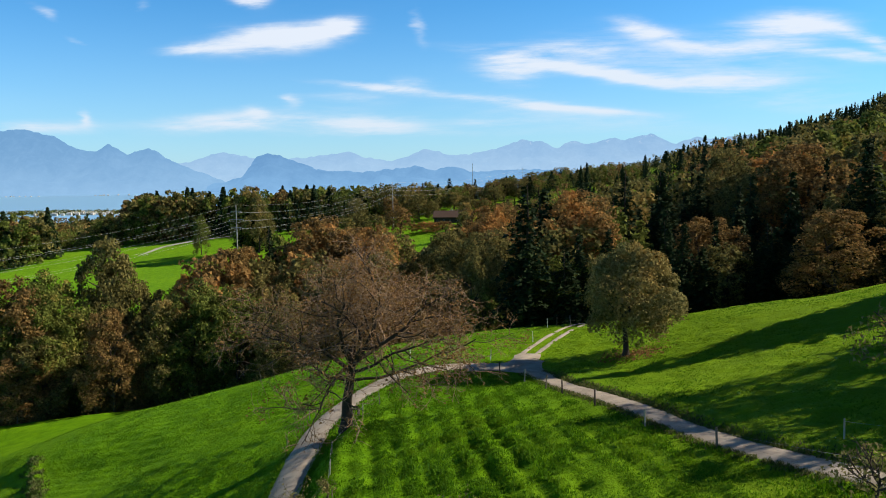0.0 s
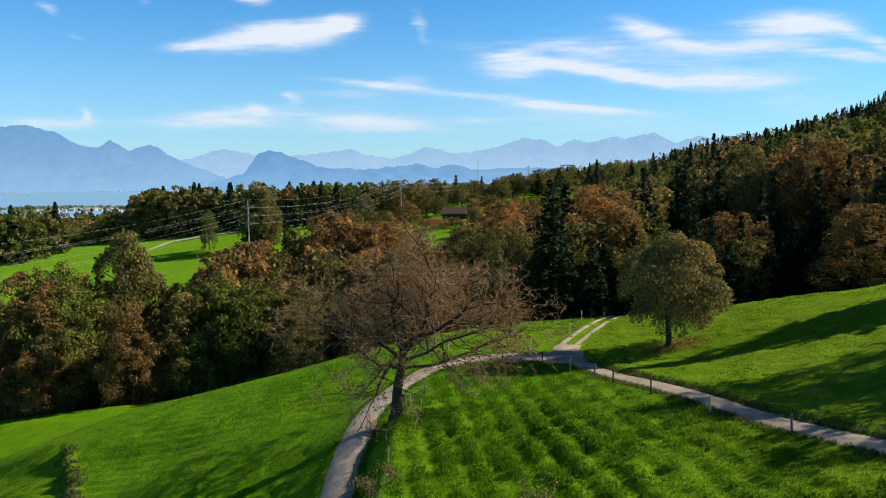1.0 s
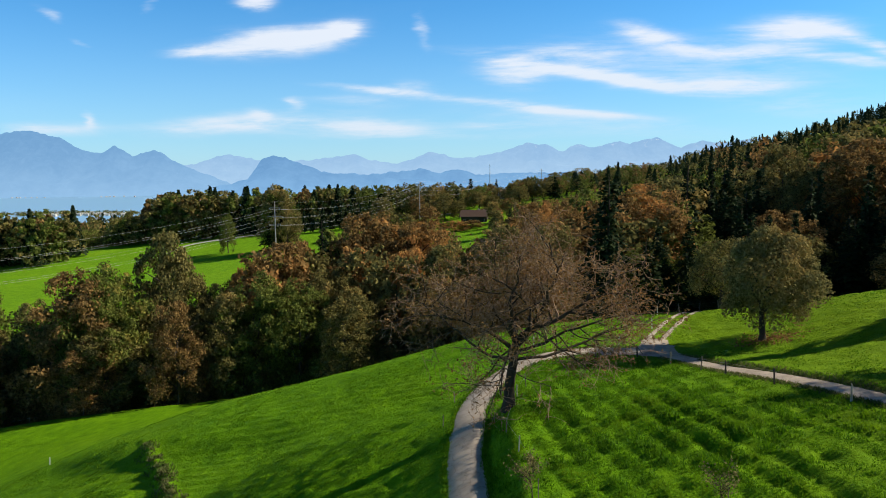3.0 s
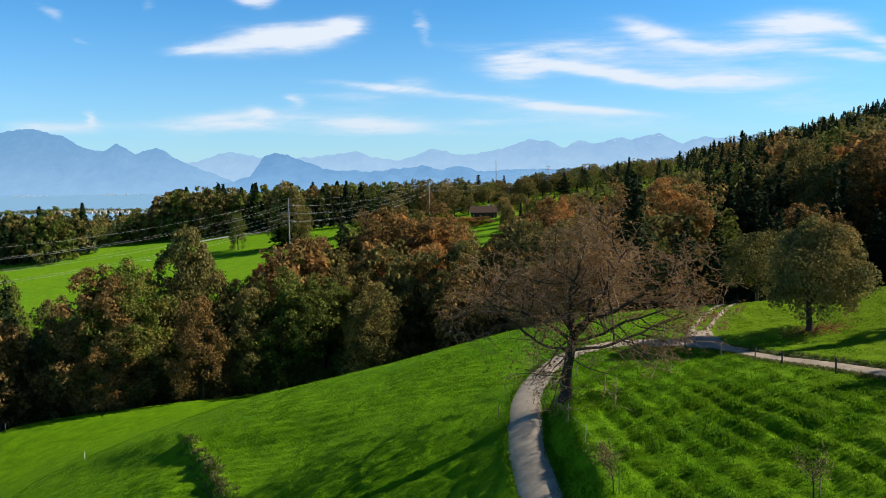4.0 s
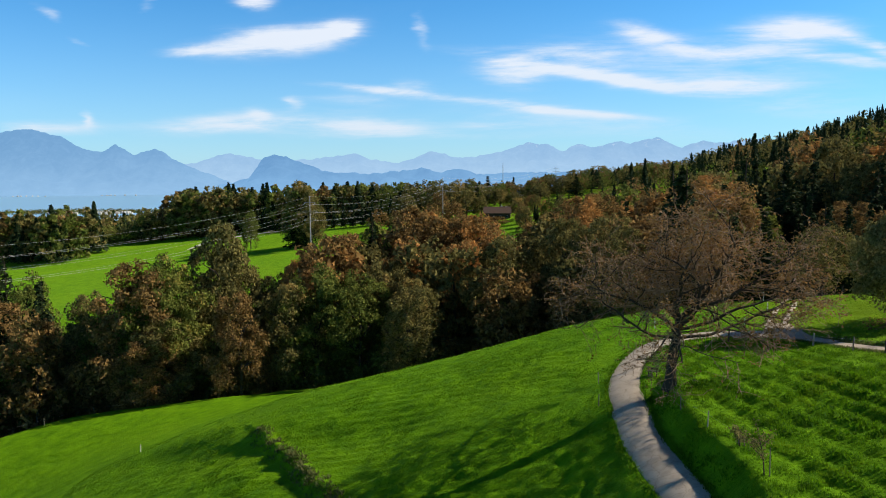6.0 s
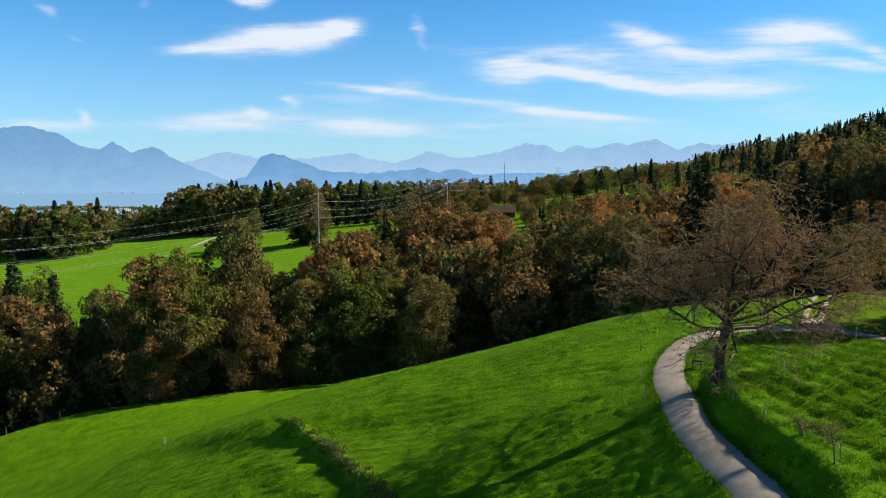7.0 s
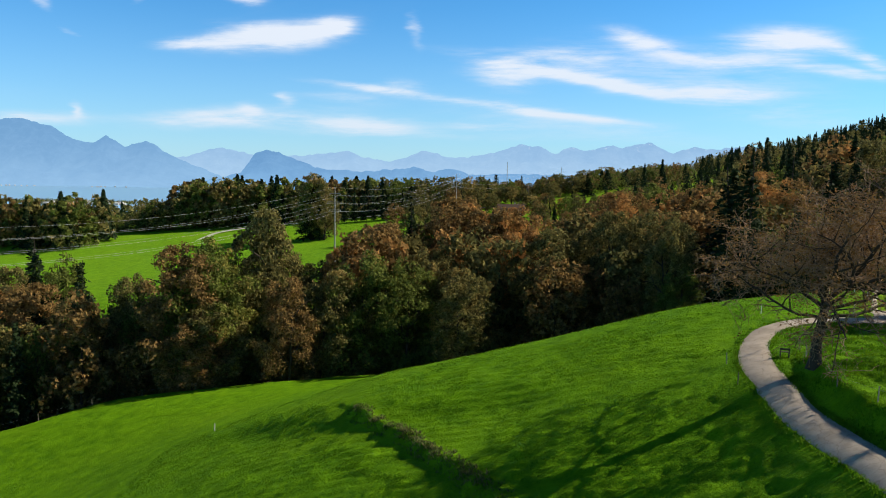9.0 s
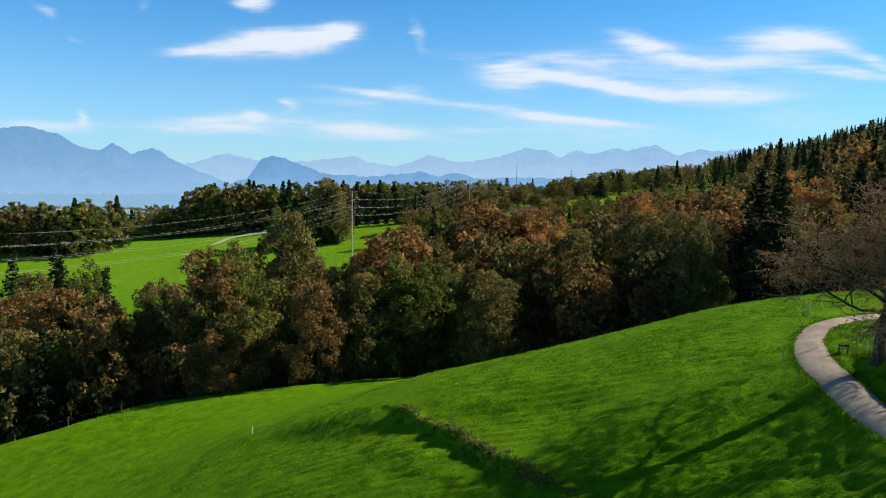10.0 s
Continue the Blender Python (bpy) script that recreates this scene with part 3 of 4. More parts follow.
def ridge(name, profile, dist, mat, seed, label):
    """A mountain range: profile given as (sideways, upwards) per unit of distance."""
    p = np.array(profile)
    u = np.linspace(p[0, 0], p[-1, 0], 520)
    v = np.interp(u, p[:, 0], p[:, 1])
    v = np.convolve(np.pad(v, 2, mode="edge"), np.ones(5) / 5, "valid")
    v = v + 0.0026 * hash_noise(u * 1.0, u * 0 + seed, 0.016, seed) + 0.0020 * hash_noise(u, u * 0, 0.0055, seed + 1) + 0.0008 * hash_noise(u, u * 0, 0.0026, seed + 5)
    rows = 16
    X, Y, Z = [], [], []
    for k in range(rows + 1):
        s = k / rows
        d = dist - 420 * s + 60 * s * (1 - s) * 4 * hash_noise(u, u * 0 + s, 0.03, seed + 2)
        z = 20 + v * dist
        z = z * (1 - s) ** 1.15 + (LAKE_LEVEL - 6) * (1 - (1 - s) ** 1.15)
        z = z + 4 * s * (1 - s) * 60 * hash_noise(u + 0.04 * s, u * 0 + s * 0.3, 0.02, seed + 3)
        X.append(u * dist), Y.append(d), Z.append(z)
    tagged(new(name, sheet(name, np.array(X), np.array(Y), np.array(Z), mat)), label, "mountains", kind="structure")


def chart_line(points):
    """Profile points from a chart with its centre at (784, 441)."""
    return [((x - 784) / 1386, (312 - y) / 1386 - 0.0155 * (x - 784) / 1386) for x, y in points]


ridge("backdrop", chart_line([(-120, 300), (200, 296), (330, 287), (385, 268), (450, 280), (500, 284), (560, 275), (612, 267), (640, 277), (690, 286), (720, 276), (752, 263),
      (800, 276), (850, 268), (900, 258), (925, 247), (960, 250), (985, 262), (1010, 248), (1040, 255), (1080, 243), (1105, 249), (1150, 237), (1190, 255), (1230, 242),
      (1260, 246), (1330, 238), (1450, 250), (1700, 262)]), 4860, mountain_haze_material("pale_far_range", (0.45, 0.65, 0.86, 1), (0.28, 0.48, 0.74, 1), 0.78, 0.6), 11, "pale blue alpine range in the haze")
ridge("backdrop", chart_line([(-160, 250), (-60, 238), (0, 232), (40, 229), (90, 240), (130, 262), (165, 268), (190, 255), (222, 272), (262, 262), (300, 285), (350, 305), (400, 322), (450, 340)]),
      4500, mountain_haze_material("left_range", (0.30, 0.52, 0.78, 1), (0.17, 0.36, 0.62, 1), 0.78), 23, "hazy blue mountain range above the lake")
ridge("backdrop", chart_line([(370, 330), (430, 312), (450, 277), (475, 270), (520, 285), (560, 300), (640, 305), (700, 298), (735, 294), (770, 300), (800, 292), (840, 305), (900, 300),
      (1000, 299), (1060, 306), (1200, 312), (1500, 318)]), 4200, mountain_haze_material("steep_near_range", (0.24, 0.47, 0.76, 1), (0.10, 0.25, 0.50, 1), 0.78), 37, "steep dark blue hill above the lake")


# ---- trees ----
def thing(name, label, category, group=""):
    return tagged(new(name), label, category, group)


def part(name, me, mat, parent, label=""):
    """Links a mesh, or a bmesh, as one part of a thing."""
    if isinstance(me, bmesh.types.BMesh):
        bm, me = me, bpy.data.meshes.new(name)
        bm.to_mesh(me)
        bm.free()
    if mat and not me.materials:
        me.materials.append(mat)
    ob = new(name, me)
    ob.parent = parent
    return tagged(ob, label)


def leaf_mesh(name, centres, size, rnd, droop=0.0, slim=0.6, normals=None):
    """One small leaf spray at each centre."""
    n = len(centres)
    a = rnd.randn(n, 3)
    if normals is not None:
        a = np.cross(normals + 0.6 * rnd.randn(n, 3), rnd.randn(n, 3))
    a[:, 2] -= droop
    a /= np.linalg.norm(a, axis=1)[:, None] + 1e-9
    b = np.cross(a, rnd.randn(n, 3) if normals is None else normals + 0.5 * rnd.randn(n, 3))
    b /= np.linalg.norm(b, axis=1)[:, None] + 1e-9
    s = (size * (0.6 + 0.8 * rnd.rand(n)))[:, None]
    v = np.stack([centres - a * s, centres + a * s * 0.7 + b * s * slim * 1.2, centres + a * s * 0.5 - b * s * slim * 1.2], 1).reshape(-1, 3)
    me = bpy.data.meshes.new(name)
    fill(me, v, np.arange(3 * n).reshape(n, 3))
    return me


def tubes(name, runs, sides=5):
    """Tapered limbs: each run is a list of (point, radius)."""
    V, F, base = [], [], 0
    ring = np.arange(sides) * 2 * math.pi / sides
    for run in runs:
        P = np.array([p for p, _ in run], float)
        R = np.array([r for _, r in run], float)
        T = np.gradient(P, axis=0)
        T /= np.linalg.norm(T, axis=1)[:, None] + 1e-9
        ref = np.where(np.abs(T[:, 2:3]) > 0.9, np.array([[1.0, 0, 0]]), np.array([[0, 0, 1.0]]))
        A = np.cross(T, ref)
        A /= np.linalg.norm(A, axis=1)[:, None] + 1e-9
        B = np.cross(T, A)
        V.append((P[:, None] + R[:, None, None] * (A[:, None] * np.cos(ring)[None, :, None] + B[:, None] * np.sin(ring)[None, :, None])).reshape(-1, 3))
        n = len(run)
        i = np.arange(n - 1)[:, None] * sides + np.arange(sides)[None]
        j = np.arange(n - 1)[:, None] * sides + (np.arange(sides)[None] + 1) % sides
        F.append(base + np.stack([i, j, j + sides, i + sides], -1).reshape(-1, 4))
        base += n * sides
    me = bpy.data.meshes.new(name)
    fill(me, np.concatenate(V), np.concatenate(F))
    me.polygons.foreach_set("use_smooth", np.ones(len(me.polygons), bool))
    return me


def wander(start, way, length, r0, r1, steps, rnd, wobble=0.15, lift=0.0):
    p, d, out = np.array(start, float), np.array(way, float), []
    d /= np.linalg.norm(d)
    for k in range(steps + 1):
        out.append((p.copy(), r0 + (r1 - r0) * k / steps))
        d = d + wobble * rnd.randn(3) + np.array([0, 0, lift])
        d /= np.linalg.norm(d)
        p = p + d * length / steps
    return out


def broad_crown(rnd, tall, wide, low, leaves, lobes=18, subs=11):
    """Leaf places and outward directions: great lobes round the axis, each set with leafy tufts on its outer side, and dark gaps between."""
    C, N = [], []
    n = max(3, leaves // (lobes * subs))
    span = tall - low
    for k in range(lobes):
        f = 0.06 + 0.80 * (k + 0.5 * rnd.rand()) / lobes
        a = 2.4 * k + 1.2 * rnd.rand()
        out = math.sin(math.pi * min(1.0, f ** 0.8 * 0.96 + 0.06)) ** 0.7
        reach = 0.31 * wide * out * (0.8 + 0.4 * rnd.rand()) * (1 if k < lobes - 1 else 0.2)
        axis = np.array([math.cos(a), math.sin(a), 0.0])
        c = axis * reach + np.array([0, 0, low + span * f])
        r = wide * (0.20 + 0.09 * rnd.rand()) * (1.1 - 0.4 * f)
        up = min(1.2, 0.18 * span / r)
        for j in range(subs):
            d = rnd.randn(3) + axis * 0.75 + np.array([0, 0, 0.45])
            d /= np.linalg.norm(d)
            mid = c + d * r * (0.62 + 0.42 * rnd.rand()) * np.array([1, 1, up])
            rs = r * (0.34 + 0.22 * rnd.rand())
            m = int(n * (0.5 + rnd.rand()))
            q = rnd.randn(m, 3) + 0.7 * d + np.array([0, 0, 0.25])
            q /= np.linalg.norm(q, axis=1)[:, None]
            far = (0.35 + 0.75 * rnd.rand(m) ** 0.6)[:, None]
            C.append(mid + q * far * rs * np.array([1.1, 1.1, 0.95]))
            N.append(q)
    return np.concatenate(C), np.concatenate(N)


BROAD, SLIM = (12.0, 24.0), (9.0, 27.0)


def broad_tree(name, label, mat, seed, leaves=4600, low=0.08, group="forest edge", leaf=0.30):
    """A leafy tree, 24 m tall and 12 m wide."""
    rnd = np.random.RandomState(seed)
    ob = thing(name, label, "tree", group)
    wide, tall = BROAD
    trunk = [wander((0, 0, -0.5), (0.03 * rnd.randn(), 0.03 * rnd.randn(), 1), 18.0, 0.42, 0.12, 7, rnd, 0.05)]
    limbs = []
    for k in range(9 if leaves > 5000 else 3):
        p, r = trunk[0][2 + k % 5]
        a = k * 2.4 + rnd.rand()
        limbs.append(wander(p, (math.cos(a), math.sin(a), 0.6 + 0.5 * rnd.rand()), 6.0, 0.17, 0.05, 5, rnd, 0.12))
    part("trunk", tubes("trunk", trunk + limbs), BARK, ob)
    c, n = broad_crown(rnd, tall, wide, low * tall, leaves)
    part("crown", leaf_mesh("crown", c, leaf, rnd, 0.2, 0.65, n), mat, ob)
    return ob


def spruce_tree(name, label, seed, group="forest edge", whorls=34, size=0.34):
    """A conifer, 27 m tall and 9 m wide: whorls of drooping boughs, each fringed with needle sprays."""
    rnd = np.random.RandomState(seed)
    ob = thing(name, label, "tree", group)
    wide, tall = SLIM
    part("trunk", tubes("trunk", [wander((0, 0, -0.5), (0, 0, 1), tall, 0.38, 0.04, 8, rnd, 0.008)]), BARK, ob)
    C, N = [], []
    for k in range(whorls):
        s = (k + rnd.rand() * 0.5) / whorls
        z = tall * (0.05 + 0.94 * s)
        reach = wide * 0.56 * (1 - s) ** 0.85 * (0.72 + 0.42 * rnd.rand()) + 0.12
        for b in range(11 if s < 0.7 else 7):
            a = rnd.rand() * 2 * math.pi
            long = reach * (0.7 + 0.45 * rnd.rand())
            m = max(3, int(6.0 * long * 0.34 / size))
            f = (np.arange(m) + rnd.rand(m)) / m
            at = np.stack([math.cos(a) * long * f, math.sin(a) * long * f, z + 0.5 * f - (1.3 + 0.7 * rnd.rand()) * f * f - 0.4 * rnd.rand(m)], -1)
            at[:, :2] += 0.2 * rnd.randn(m, 2)
            C.append(at)
            N.append(np.tile([math.cos(a) * 0.3, math.sin(a) * 0.3, 1.0], (m, 1)))
    part("crown", leaf_mesh("crown", np.concatenate(C), size, rnd, 0.5, 0.5, np.concatenate(N)), NEEDLES, ob)
    return ob


PLACED = {}


def plant(kind, x, y, tall, wide, turn=None, sink=0.3):
    """Notes where a tree of a kind stands; the trees are set once all are noted."""
    z = ground_at(x, y) - sink
    turn = random.random() * 2 * math.pi if turn is None else turn
    base = SLIM if kind.startswith("spruce") else BROAD
    tall = (tall if kind.startswith("spruce") else tall * 1.08) + RIM_DROP * float(rim(x, y))
    PLACED.setdefault(kind, []).append(Matrix.Translation((x, y, z)) @ Matrix.Rotation(turn, 4, "Z") @ Matrix.Diagonal((wide / base[0], wide / base[0], (tall + sink) / base[1], 1)))


def set_trees(kind, first):
    rows = PLACED.get(kind, [])
    for m in rows[1:]:
        copy_thing(first, m)
    if rows:
        first.matrix_basis = rows[0]


KINDS = {}
for k in range(4):
    inner = k > 1
    n, size, where = (3600, 0.43, "inside the wood") if inner else (15000, 0.215, "at the forest edge")
    group = "trees of the wood" if inner else "forest edge"
    KINDS["rust%d" % k] = broad_tree("beech_tree", "broad beech tree turning rust brown " + where, LEAF_RUST, 40 + k, n, 0.08, group, size)
    KINDS["olive%d" % k] = broad_tree("maple_tree", "tall olive green tree with dense leaves " + where, LEAF_OLIVE, 50 + k, n, 0.08, group, size)
    KINDS["green%d" % k] = broad_tree("ash_tree", "leafy green tree in early autumn " + where, LEAF_GREEN, 60 + k, n, 0.08, group, size)
    KINDS["spruce%d" % k] = spruce_tree("spruce_tree", "dark green spruce with drooping boughs " + where, 70 + k, group, *((24, 0.6) if inner else (36, 0.40)))

for k in range(3):
    KINDS["bush%d" % k] = broad_tree("hazel_bush", "bushy green hazel with branches down to the ground", (LEAF_OLIVE, LEAF_GREEN, LEAF_OLIVE)[k], 80 + k, 4600, 0.02, "forest edge", 0.33)

FOREST_EDGE = {
    "rust": [
        (-146.5, 190.0, 29.7, 15.1), (-137.8, 192.0, 25.4, 12.5), (-130.0, 178.0, 27.5, 16.7), (-84.0, 150.0, 14.4, 9.7), (-66.6, 152.0, 19.9, 8.8),
        (-51.2, 190.0, 31.2, 15.8), (-34.2, 200.0, 33.8, 17.3), (-24.4, 195.0, 32.3, 18.3), (-20.9, 176.0, 25.3, 12.7), (-59.4, 182.0, 27.5, 11.8),
        (25.9, 150.0, 28.1, 15.2), (76.1, 165.0, 25.5, 15.5), (57.8, 112.0, 14.5, 10.5), (48.9, 142.0, 17.6, 11.3), (-52.0, 185.0, 30.4, 13.3),
        (-31.9, 200.0, 33.0, 17.3), (-17.7, 190.0, 32.4, 15.1), (-83.2, 146.0, 12.0, 9.5), (12.1, 220.0, 31.7, 14.3), (19.4, 230.0, 29.3, 13.3),
    ],
    "olive": [
        (-73.6, 165.4, 25.0, 11.5), (-72.2, 168.5, 30.0, 12.0), (-116.6, 168.0, 20.5, 12.1), (-150.0, 205.0, 33.0, 14.8), (-101.3, 165.0, 23.9, 10.7), (-73.2, 167.0, 34.9, 13.9), (-65.8, 185.0, 24.0, 12.0),
        (-32.5, 160.0, 18.5, 9.8), (-39.6, 170.0, 22.9, 12.3), (-12.7, 165.0, 25.5, 13.7), (-0.8, 172.0, 29.2, 13.7), (4.1, 165.0, 26.0, 10.7),
        (10.2, 160.0, 26.3, 11.5), (69.8, 190.0, 33.4, 13.7), (68.1, 170.0, 24.4, 12.3), (-57.8, 158.0, 20.6, 10.3),
        (-32.2, 150.0, 17.9, 9.7), (-80.7, 150.0, 15.5, 11.9), (7.0, 145.0, 22.8, 8.4), (0.7, 165.0, 29.2, 10.7),
    ],
    "spruce": [
        (-106.5, 165.0, 18.9, 7.1), (-113.1, 166.0, 29.6, 11.5), (-125.6, 172.0, 34.8, 11.5), (-164.1, 220.0, 36.3, 12.7), (-149.2, 215.0, 38.6, 14.0), (-134.2, 200.0, 33.2, 10.1),
        (-43.9, 195.0, 35.1, 8.4), (19.6, 150.0, 32.1, 13.5), (13.8, 128.0, 29.8, 11.1), (39.8, 170.0, 34.0, 11.0), (47.0, 165.0, 29.4, 11.3),
        (59.7, 180.0, 31.1, 11.7), (54.8, 130.0, 16.5, 6.6), (66.9, 122.0, 26.7, 10.6),
    ],
    "green": [
        (-133.3, 198.0, 31.9, 12.9), (-81.4, 158.0, 26.9, 13.7), (-50.0, 165.0, 20.5, 11.3), (7.3, 140.0, 14.0, 6.1), (20.8, 131.0, 15.2, 10.4),
        (-52.4, 160.0, 22.9, 12.7), (-43.1, 160.0, 20.1, 11.5), (-84.3, 158.0, 27.5, 12.5),
    ],
    "mixed": [
        (-91.1, 156.0, 28.4, 19.1),
    ],
}
count = 0
for kind, rows in FOREST_EDGE.items():
    for x, y, tall, wide in rows:
        if kind == "mixed":
            plant("rust0", x, y + 4, tall, wide)
            plant("green1", x + 5, y + 3, tall * 0.82, wide * 0.75)
        else:
            if x < -70 and y < 178:
                x, y, tall = x * 1.035, y + 7, tall * 1.04
            plant(kind + str(count % 2), x, y, tall, wide * (1.24 if kind != "spruce" else 1.3))
        count += 1

# the wood behind its edge, in the valley and up the slope beyond the crest
rnd_w = random.Random(5)


def free(x, y, gap, taken):
    return all((x - a) ** 2 + (y - b) ** 2 > gap * gap for a, b in taken)


TAKEN = [(x, y) for rows in FOREST_EDGE.values() for x, y, _, _ in rows]
for _ in range(5200):
    x, y = rnd_w.uniform(-175, 150), rnd_w.uniform(120, 400)
    if x < -60:
        lower = 196
    elif x < 8:
        lower = 196 + 0.85 * (x + 60)
    else:
        lower = 400
    if y < edge_of(x) + 3 or y > lower or not free(x, y, 7.8 if y < 260 else 9.0, TAKEN):
        continue
    if y > 260 and x > 20 + 0.25 * (y - 260):
        continue
    TAKEN.append((x, y))
    r = rnd_w.random()
    kind = "spruce" if r < (0.5 if x > 25 else 0.12) else ("rust" if r < (0.62 if x > 25 else 0.46) else ("olive" if r < 0.80 else "green"))
    tall = min(34, max(14, (rnd_w.uniform(-7, 1) if x < 0 else rnd_w.uniform(-3, 5) + 0.27 * x) - ground_at(x, y)))
    if x < -56:
        tall = rnd_w.uniform(15, 21)
    if y > 260:
        tall = rnd_w.uniform(7, 12)
    plant(kind + str(2 + rnd_w.randrange(2)), x, y, tall, tall * (0.36 if kind == "spruce" else 0.62))
for kind, x, y, tall, wide in (("olive1", -108.5, 172, 18, 14), ("green1", -102, 175, 20, 13), ("spruce1", -99, 171, 15, 8), ("rust1", -122, 178, 17, 14)):
    plant(kind, x, y, tall, wide)
# underwood along the edge
for k in range(40):
    x = -150 + 172 * (k + rnd_w.random()) / 40
    plant("bush%d" % (k % 3), x, edge_of(x) + 0.28 * min(50, max(0, -84 - x)) + rnd_w.uniform(6, 12), rnd_w.uniform(4, 8), rnd_w.uniform(7, 10))
for k in range(16):
    x = -152 + 62 * (k + rnd_w.random()) / 16
    plant(("olive1", "green0", "bush0", "rust1")[k % 4], x, edge_of(x) + 0.28 * min(50, max(0, -84 - x)) + rnd_w.uniform(9, 14), rnd_w.uniform(13, 19), rnd_w.uniform(10, 13))
for k in range(30):
    x = 18 + 95 * (k + rnd_w.random()) / 30
    y = 128 - 0.12 * (x - 18) + rnd_w.uniform(-3, 4)
    plant(rnd_w.choice(["spruce1", "spruce0", "spruce1", "bush2", "spruce0"]), x, y, rnd_w.uniform(12, 21), rnd_w.uniform(8, 11))


def far_wood(name, label, rows, seed, mats, sprays=150, size=0.05):
    """A far wood, whose trees are past counting: one mesh for each colour of foliage."""
    rnd = np.random.RandomState(seed)
    heaps = {}
    for x, y, tall, wide, kind in rows:
        n = sprays if y > 420 else int(sprays * 2.6)
        z0 = ground_at(x, y)
        if kind == 0:
            z = rnd.rand(n) ** 1.5
            r = 0.5 * wide * (1 - z) ** 0.9 * np.sqrt(rnd.rand(n))
            a = rnd.rand(n) * 2 * math.pi
            c = np.stack([x + r * np.cos(a), y + r * np.sin(a), z0 + tall * (0.05 + 0.97 * z)], -1)
            nn = np.stack([np.cos(a), np.sin(a), 0.8 + 0 * a], -1)
        else:
            c, nn = broad_crown(rnd, tall, wide, 0.02 * tall, n, 9, 5)
            c = c + np.array([x, y, z0])
            n = len(c)
        heaps.setdefault(kind, []).append((c, nn, np.full(n, tall * size * (1.0 if y > 420 else 0.6))))
    for kind, heap in heaps.items():
        c, nn = np.concatenate([h[0] for h in heap]), np.concatenate([h[1] for h in heap])
        me = leaf_mesh(name, c, np.concatenate([h[2] for h in heap]), rnd, 0.2, 0.7, nn)
        me.materials.append(mats[kind])
        tagged(new(name, me), label, "wood", kind="stuff")


WOOD_MATS = [NEEDLES, LEAF_OLIVE, LEAF_RUST, LEAF_GREEN]
rows = []
# belt behind the far field
for k in range(310):
    x = rnd_w.uniform(-480, 0)
    y = 474 + 60 * rnd_w.random() ** 1.5 + 0.08 * (-x - 100 if x < -100 else 0)
    low = x / y < -0.40
    gap = -0.53 < x / y < -0.445
    rows.append((x, y, rnd_w.uniform(8, 11) if gap else rnd_w.uniform(15, 20) if low else min(32, max(12, rnd_w.uniform(10, 16) - ground_at(x, y))), rnd_w.uniform(16, 24), rnd_w.choice([0, 1, 1, 1, 3, 3, 2])))
# copses behind the farmhouse
for k in range(150):
    x, y = rnd_w.uniform(-18, 120), rnd_w.uniform(455, 560)
    if abs(x + 4 - 28 * y / 520) < 5 and y < 530:
        continue
    rows.append((x, y, rnd_w.uniform(8, 12.5), rnd_w.uniform(9, 13), rnd_w.choice([0, 1, 1, 3, 3, 2])))
# low wood left of the field
for k in range(80):
    x = rnd_w.uniform(-400, -226)
    y = rnd_w.uniform(418, 450) + 0.15 * (-x - 226)
    rows.append((x, y, rnd_w.uniform(21, 30), rnd_w.uniform(15, 22), rnd_w.choice([1, 1, 2, 3, 3, 0])))
far_wood("far_wood", "dark mixed autumn wood behind the far field", rows, 91, WOOD_MATS, 860, 0.034)
rows = []
# wooded hillside
for k in range(2900):
    x, y = rnd_w.uniform(30, 800), rnd_w.uniform(215, 1080)
    if x / y > 0.72 or x < 30 + (y - 215) * 0.06 or (y < 300 and x < 30) or x / y < 0.075:
        continue
    if x / y < 0.17 and y > 400:
        continue
    kind = rnd_w.choice([0, 0, 0, 0, 0, 1, 1, 2] if y < 620 else [0, 0, 0, 0, 1])
    rows.append((x, y, rnd_w.uniform(13, 27) if y > 330 else rnd_w.uniform(15, 24), rnd_w.uniform(8, 11) if kind == 0 else rnd_w.uniform(12, 19), kind))
CREST_U, CREST_V = (0.0, 0.10, 0.17, 0.22, 0.27, 0.33, 0.38, 0.43, 0.48, 0.57, 0.75), (-0.012, -0.008, -0.002, 0.004, 0.010, 0.030, 0.044, 0.050, 0.064, 0.096, 0.13)
rows = [(x, y, max(7.0, min(tall, 20 + y * float(np.interp((x + 15) / y, CREST_U, CREST_V)) - ground_at(x, y) + rnd_w.uniform(-9, 3))), wide, kind) for x, y, tall, wide, kind in rows]
far_wood("hillside_wood", "dark mixed wood climbing the hillside", rows, 92, WOOD_MATS, 380, 0.036)
rows = []
for k in range(500):
    x, y = rnd_w.uniform(-900, 120), rnd_w.uniform(620, 1500)
    if x > -60 and y < 1150:
        continue
    rows.append((x, y, rnd_w.uniform(15, 24), rnd_w.uniform(12, 18), rnd_w.choice([0, 1, 1, 2])))
for k in range(420):
    x, y = rnd_w.uniform(-1250, -660), rnd_w.uniform(1700, 1850)
    rows.append((x, y, rnd_w.uniform(6, 11), rnd_w.uniform(12, 18), rnd_w.choice([0, 1, 1, 3])))
far_wood("distant_wood", "distant hazy wood above the lake", rows, 93, WOOD_MATS, 78, 0.08)


